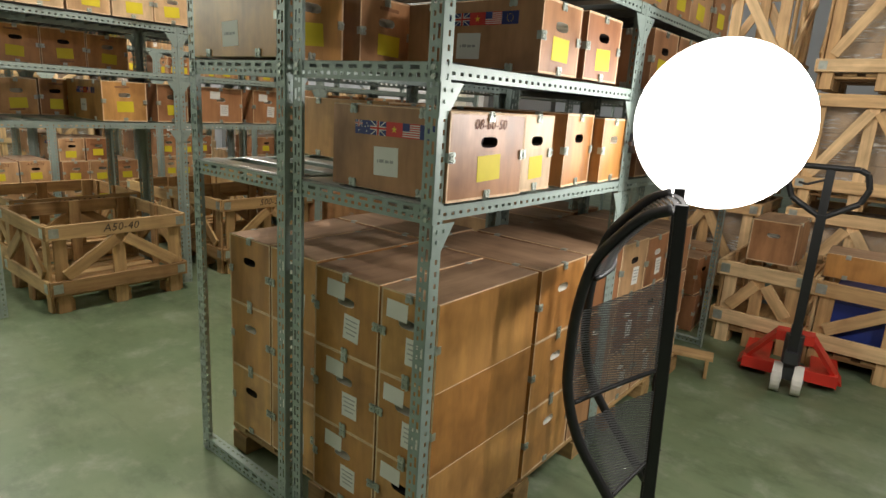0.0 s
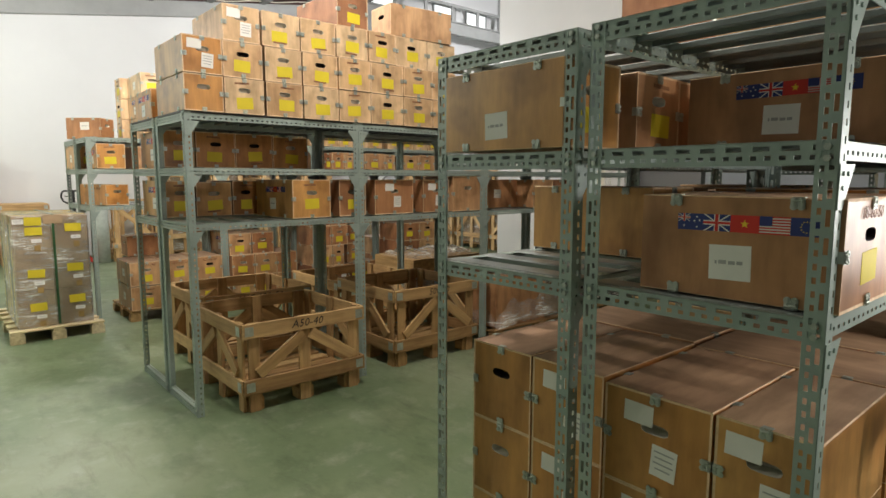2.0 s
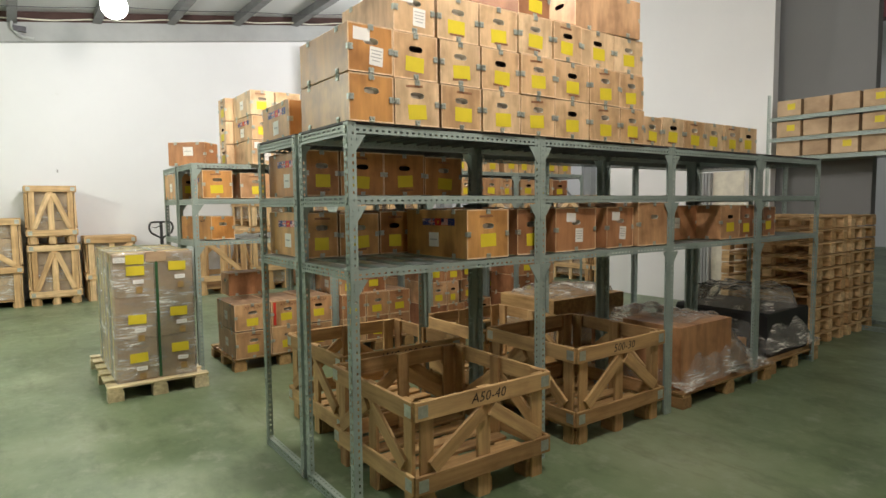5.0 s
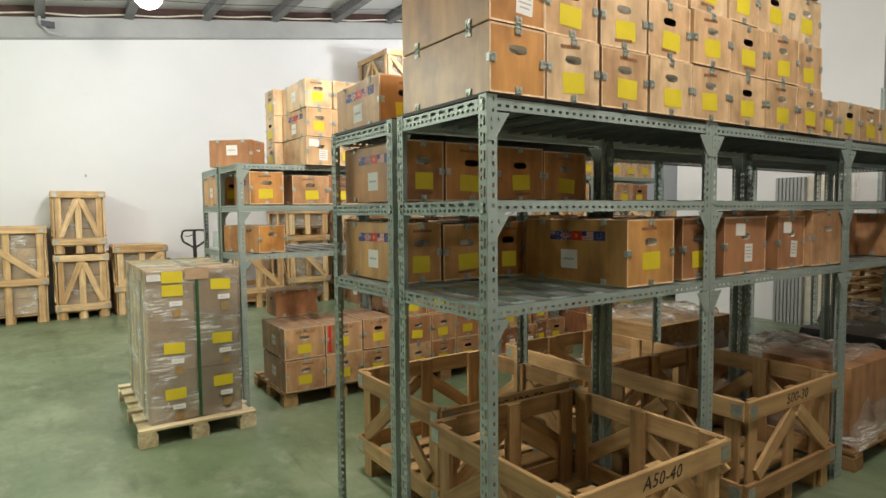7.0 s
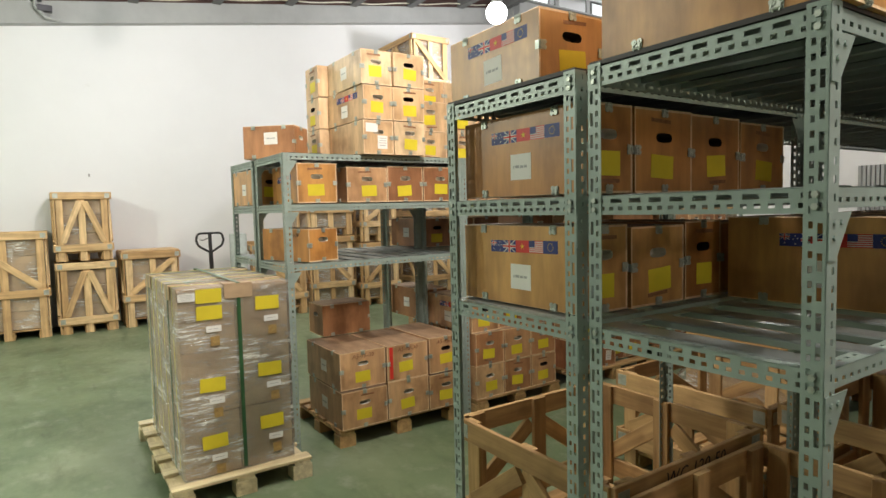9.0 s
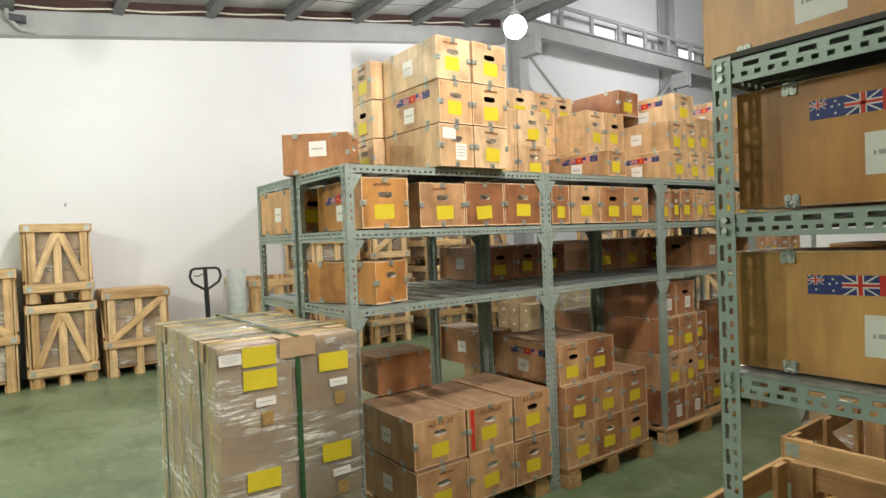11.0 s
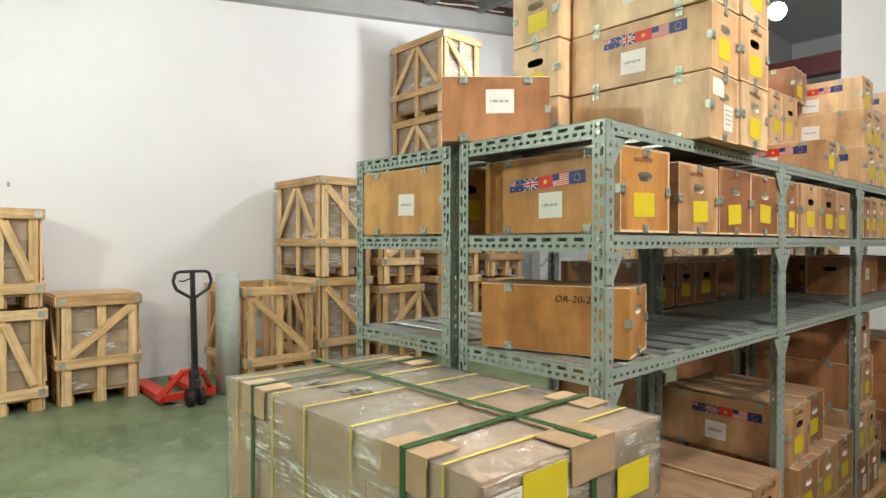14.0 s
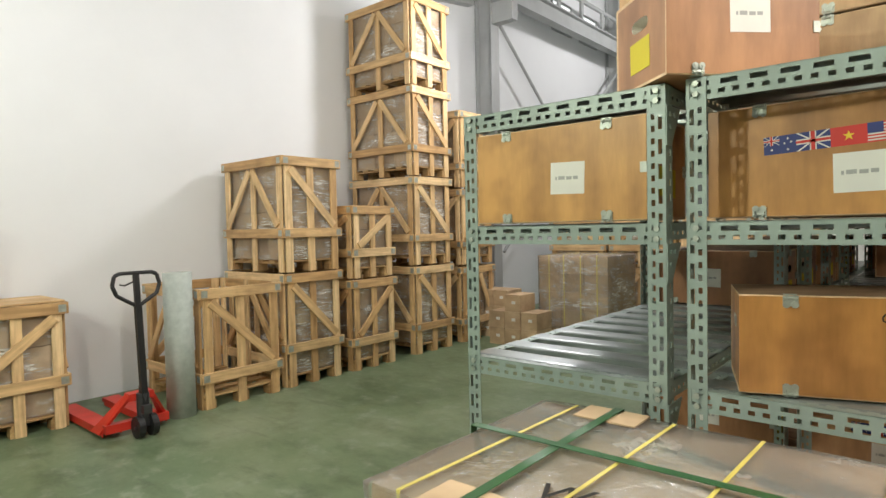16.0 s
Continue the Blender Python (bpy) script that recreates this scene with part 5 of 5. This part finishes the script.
for s in (0.0, 0.42):
    put("side_tube", Geo().sweep(chair_curve(s), 0.017, 12).mesh("side_tube", BLACK, True), ch, Matrix(), "black bent steel tube")
    off = DEEP * s - ORIGIN
    a, b = Vector((-0.524, 1.712, 1.33)) + off, Vector((-0.476, 1.729, 0.0)) + off
    board(ch, "upright", a, b, 0.036, 0.026, (-0.326, 0.945, 0.0), BLACK, "black flat steel upright")
c0, c1 = chair_curve(-0.012), chair_curve(0.432)
TOPBAR, FOOT = Vector((-0.524, 1.712, 1.33)), Vector((-0.476, 1.729, 0.0))
for name, lo, hi in (("headrest", 1, 13), ("back_panel", 16, 25), ("lumbar_panel", 27, 34)):
    V, F = [], []
    for k in range(lo, hi + 1):
        near, far = c0[k], c1[k]
        if lo > 1:
            # the two lower panels run from the bent tube across to the uprights
            near = c0[k] + Vector((-0.03, -0.01, -0.02)) + DEEP * 0.03
            z = c0[k].z + 0.1
            far = TOPBAR.lerp(FOOT, 1 - z / TOPBAR.z) - ORIGIN + DEEP * 0.22
        for j in range(13):
            q = j / 12
            bow = 0.035 * 4 * q * (1 - q)
            V.append(tuple(near.lerp(far, q) + Vector((0.021 + (bow if lo == 1 else 0), bow * (0.3 if lo == 1 else 1), 0.004))))
    n = len(V)
    V += [(x + 0.003, y + 0.003, z) for x, y, z in V]
    for k in range(hi - lo):
        for j in range(12):
            i = k * 13 + j
            F += [(i, i + 1, i + 14, i + 13), (n + i + 13, n + i + 14, n + i + 1, n + i)]
    put(name, mesh_of(name, V, F, [MESH], smooth=True), ch, Matrix(), "ribbed grey-black mesh panel")
    put("cross_tube", Geo().sweep([Vector(V[(hi - lo) * 13 + j]) + Vector((0.004, 0.004, -0.006)) for j in range(13)], 0.008, 8).mesh("cross_tube", BLACK, True), ch, Matrix())

# ---- boxes by the low crates ----
wooden_box(-0.78, 4.95, 0.602, 0.5, 0.3, 0.3, 90, "-", "")
wooden_box(-0.14, 4.8, 0.602, 0.6, 0.34, 0.16, 2, "-", "", tone=PLY_OLD)
for k in range(2):
    wooden_box(-1.45, 4.66, 0.002 + 0.29 * k, 0.52, 0.3, 0.285, 4 - 7 * k, "-", "")
    wooden_box(-1.5, 5.05, 0.002 + 0.29 * k, 0.52, 0.32, 0.285, -3, "y", "")
lp = thing("low_trestle", (-1.15, 3.72, 0), "small dark wooden trestle on the floor", "trestle")
board(lp, "plank", (0, 0, 0.13), (0.32, 0.08, 0.13), 0.13, 0.02, (0, 0, 1), PINE_OLD)
for x, y in ((0.03, 0.01), (0.29, 0.07)):
    board(lp, "leg", (x, y, 0.001), (x, y, 0.119), 0.12, 0.02, (1, 0.25, 0), PINE_OLD)

# ---- film-covered loads under row 2 ----
def draped_film(x0, x1, y0, y1, tops, seed):
    """A loose sheet of film over a load; tops(u, v): its height."""
    V, F = [], []
    nu, nv = 40, 40
    for i in range(nu + 1):
        for j in range(nv + 1):
            u, v = i / nu, j / nv
            x, y = x0 + (x1 - x0) * u, y0 + (y1 - y0) * v
            z = tops(u, v) + 0.05 * noise.noise(Vector((x * 5, y * 5, seed))) + 0.025 * noise.noise(Vector((x * 14, y * 14, seed)))
            V.append((x + 0.02 * noise.noise(Vector((x * 9, y * 9, seed + 5))), y, max(0.14, z)))
    for i in range(nu):
        for j in range(nv):
            k = i * (nv + 1) + j
            F.append((k, k + nv + 1, k + nv + 2, k + 1))
    return mesh_of("film", V, F, [FILM], smooth=True)


fl = thing("covered_load", (0, 0, 0), "brown boxes on a pallet under loose crumpled clear film", "pallet load", "covered loads")
fl.location = (-5.6, 3.88, 0)
pallet(fl, 1.05, 1.4, PINE_OLD)
put("case", board_mesh(0.55, 0.74, 0.5, PLY, 0.004), fl, pose(0.72, 0.42, 0.378))
put("case", board_mesh(0.45, 0.7, 0.42, PLY, 0.004), fl, pose(0.25, 0.5, 0.338))
put("case", board_mesh(0.5, 0.5, 0.22, PLY, 0.004), fl, pose(0.6, 1.08, 0.238))
put("film", draped_film(-0.02, 1.07, 0.0, 1.42, lambda u, v: 0.16 + 0.5 * min(1, 5 * u, 6 * (1 - u)) * min(1, 6 * v, max(0.12, 2.2 * (1 - v))), 4), fl, Matrix(), "loose clear film")
f2 = thing("covered_load", (-5.7, 5.36, 0), "black goods on a pallet under bulging clear film", "pallet load", "covered loads")
pallet(f2, 1.1, 1.0, PINE_OLD)
put("case", board_mesh(0.95, 0.85, 0.42, BLACK, 0.03), f2, pose(0.55, 0.5, 0.34))
put("film", draped_film(-0.02, 1.12, -0.02, 1.02, lambda u, v: 0.2 + 0.55 * min(1, 5 * u, 5 * (1 - u)) * min(1, 5 * v, 5 * (1 - v)), 9), f2, Matrix(), "loose clear film")
f3 = thing("covered_load", (-7.0, 4.0, 0), "old crate and goods under a dusty clear film", "pallet load", "covered loads")
pallet(f3, 0.95, 1.3, PINE_OLD)
put("case", board_mesh(0.8, 1.1, 0.5, PINE_OLD, 0.01), f3, pose(0.48, 0.65, 0.38))
put("film", draped_film(-0.02, 0.97, -0.02, 1.32, lambda u, v: 0.2 + 0.48 * min(1, 6 * u, 6 * (1 - u)) * min(1, 6 * v, 6 * (1 - v)), 2), f3, Matrix(), "loose clear film")

# ---- far corner: tall shelf with cartons, piled pallets, panels on the partition ----
for y in (6.9, 7.75):
    ps = thing("pallet_stack", (-5.95, y, 0), "tall pile of empty pine pallets", "pallet stack", "pallet piles")
    for k in range(10):
        pallet(ps, 1.1, 0.75, PINE, 0.145 * k)
tr = rack(-6.1, -3.9, (8.25, 8.8), (2.2, 2.46, 2.74), h=3.05, label="tall grey steel rack with brown cartons by the partition")
for z in (2.205, 2.465, 2.745):
    for k in range(6):
        c = thing("carton", (-5.85 + 0.34 * k, 8.5, z + 0.006), "small brown cardboard carton on the tall rack", "carton", "cartons on the rack")
        put("body", board_mesh(0.3, 0.36, 0.21, CARTON, 0.005), c, pose(0, 0, 0.1055))
        if (k + int(z * 10)) % 3 == 0:
            put("label", sheet_mesh("label", 0.1, 0.08, YELLOW), c, pose(0.03, -0.1805, 0.12), "yellow paper label")
dp = thing("door_1", (-6.8, 8.6, 0), "pale cream door panel in the white partition", "door", "", "structure")
put("leaf", Geo().slab(-0.24, 0.24, -0.04, -0.001, 0.05, 2.06).mesh("leaf", CREAM), dp, Matrix())
put("door_handle", Geo().tube((0.18, -0.041, 1.0), (0.18, -0.09, 1.0), 0.012, 8).tube((0.18, -0.09, 1.0), (0.08, -0.09, 1.0), 0.01, 8).mesh("door_handle", STEEL), dp, Matrix())
sc = thing("sheet_stack", (-7.25, 8.5, 0), "grey ribbed metal panel leaning on the partition", "metal panel")
for k in range(8):
    put("rib", Geo().slab(-0.19 + 0.05 * k, -0.155 + 0.05 * k, 0, 0.05, 0.001, 2.05).mesh("rib", STEEL_GREY), sc, Matrix())
put("sheet", Geo().slab(-0.2, 0.2, 0.0502, 0.06, 0.001, 2.05).mesh("sheet", STEEL_GREY), sc, Matrix())
gt = thing("folding_gate", (-6.47, 8.52, 0), "folded white lattice gate beside the door", "gate")
for k in range(3):
    put("bar", Geo().slab(-0.06 + 0.05 * k, -0.045 + 0.05 * k, 0, 0.02, 0.001, 2.05).mesh("bar", LABEL), gt, Matrix())
for k in range(12):
    put("lattice", Geo().tube((-0.06, -0.004, 0.1 + 0.16 * k), (0.055, -0.004, 0.24 + 0.16 * k), 0.005, 6).tube((0.055, -0.012, 0.1 + 0.16 * k), (-0.06, -0.012, 0.24 + 0.16 * k), 0.005, 6).mesh("lattice", LABEL), gt, Matrix())

# ---- goods beyond row 3, by the wall ----
wl2 = thing("wrapped_cartons", (-12.7, 7.6, 0), "large wrapped stack of brown cartons on a pallet", "pallet load")
pallet(wl2, 1.15, 1.0, PINE)
for i in range(3):
    for k in range(4):
        put("carton", board_mesh(0.365, 0.95, 0.268, CARTON, 0.006), wl2, pose(0.2 + 0.375 * i, 0.5, 0.13 + 0.137 + 0.272 * k), "brown cardboard carton")
put("film", film_shell(0.01, 1.14, 0.015, 0.985, 0.13, 1.225, 11, 48, 18), wl2, Matrix(), "clear stretch film")
for x in (0.2, 0.45, 0.72, 0.98):
    strap(wl2, [(x, 0.004, 0.14), (x, 0.004, 1.236), (x, 0.99, 1.236)], 0.012, YELLOW_STRAP, (1, 0, 0))
for i, y, high in ((0, 7.25, 4), (1, 7.25, 3), (2, 7.25, 3), (1, 6.82, 2), (2, 6.82, 3), (3, 6.84, 2)):
    for k in range(high):
        c = thing("carton", (-13.55 + 0.26 * i if y > 7 else -13.05 + 0.26 * i, y + 0.005 * k, 0.001 + 0.24 * k), "small brown carton with a white tag, in a pile", "carton", "piled cartons")
        put("body", board_mesh(0.4, 0.25, 0.236, CARTON, 0.005), c, pose(0, 0, 0.1185, 0, 0, 90))
        put("tag", sheet_mesh("tag", 0.06, 0.04, LABEL, CODE), c, pose(0.02, -0.2005, 0.13), "small white tag")

for k in range(4):
    crate(-13.4 + 1.15 * k, -12.4 + 1.15 * k, 9.3, 10.2, 0.95, 0, PINE, "A/", filled=True, low=0.3)
    crate(-13.4 + 1.15 * k, -12.4 + 1.15 * k, 9.3, 10.2, 0.8, 0.97, PINE, "AA", filled=True, low=0.3)
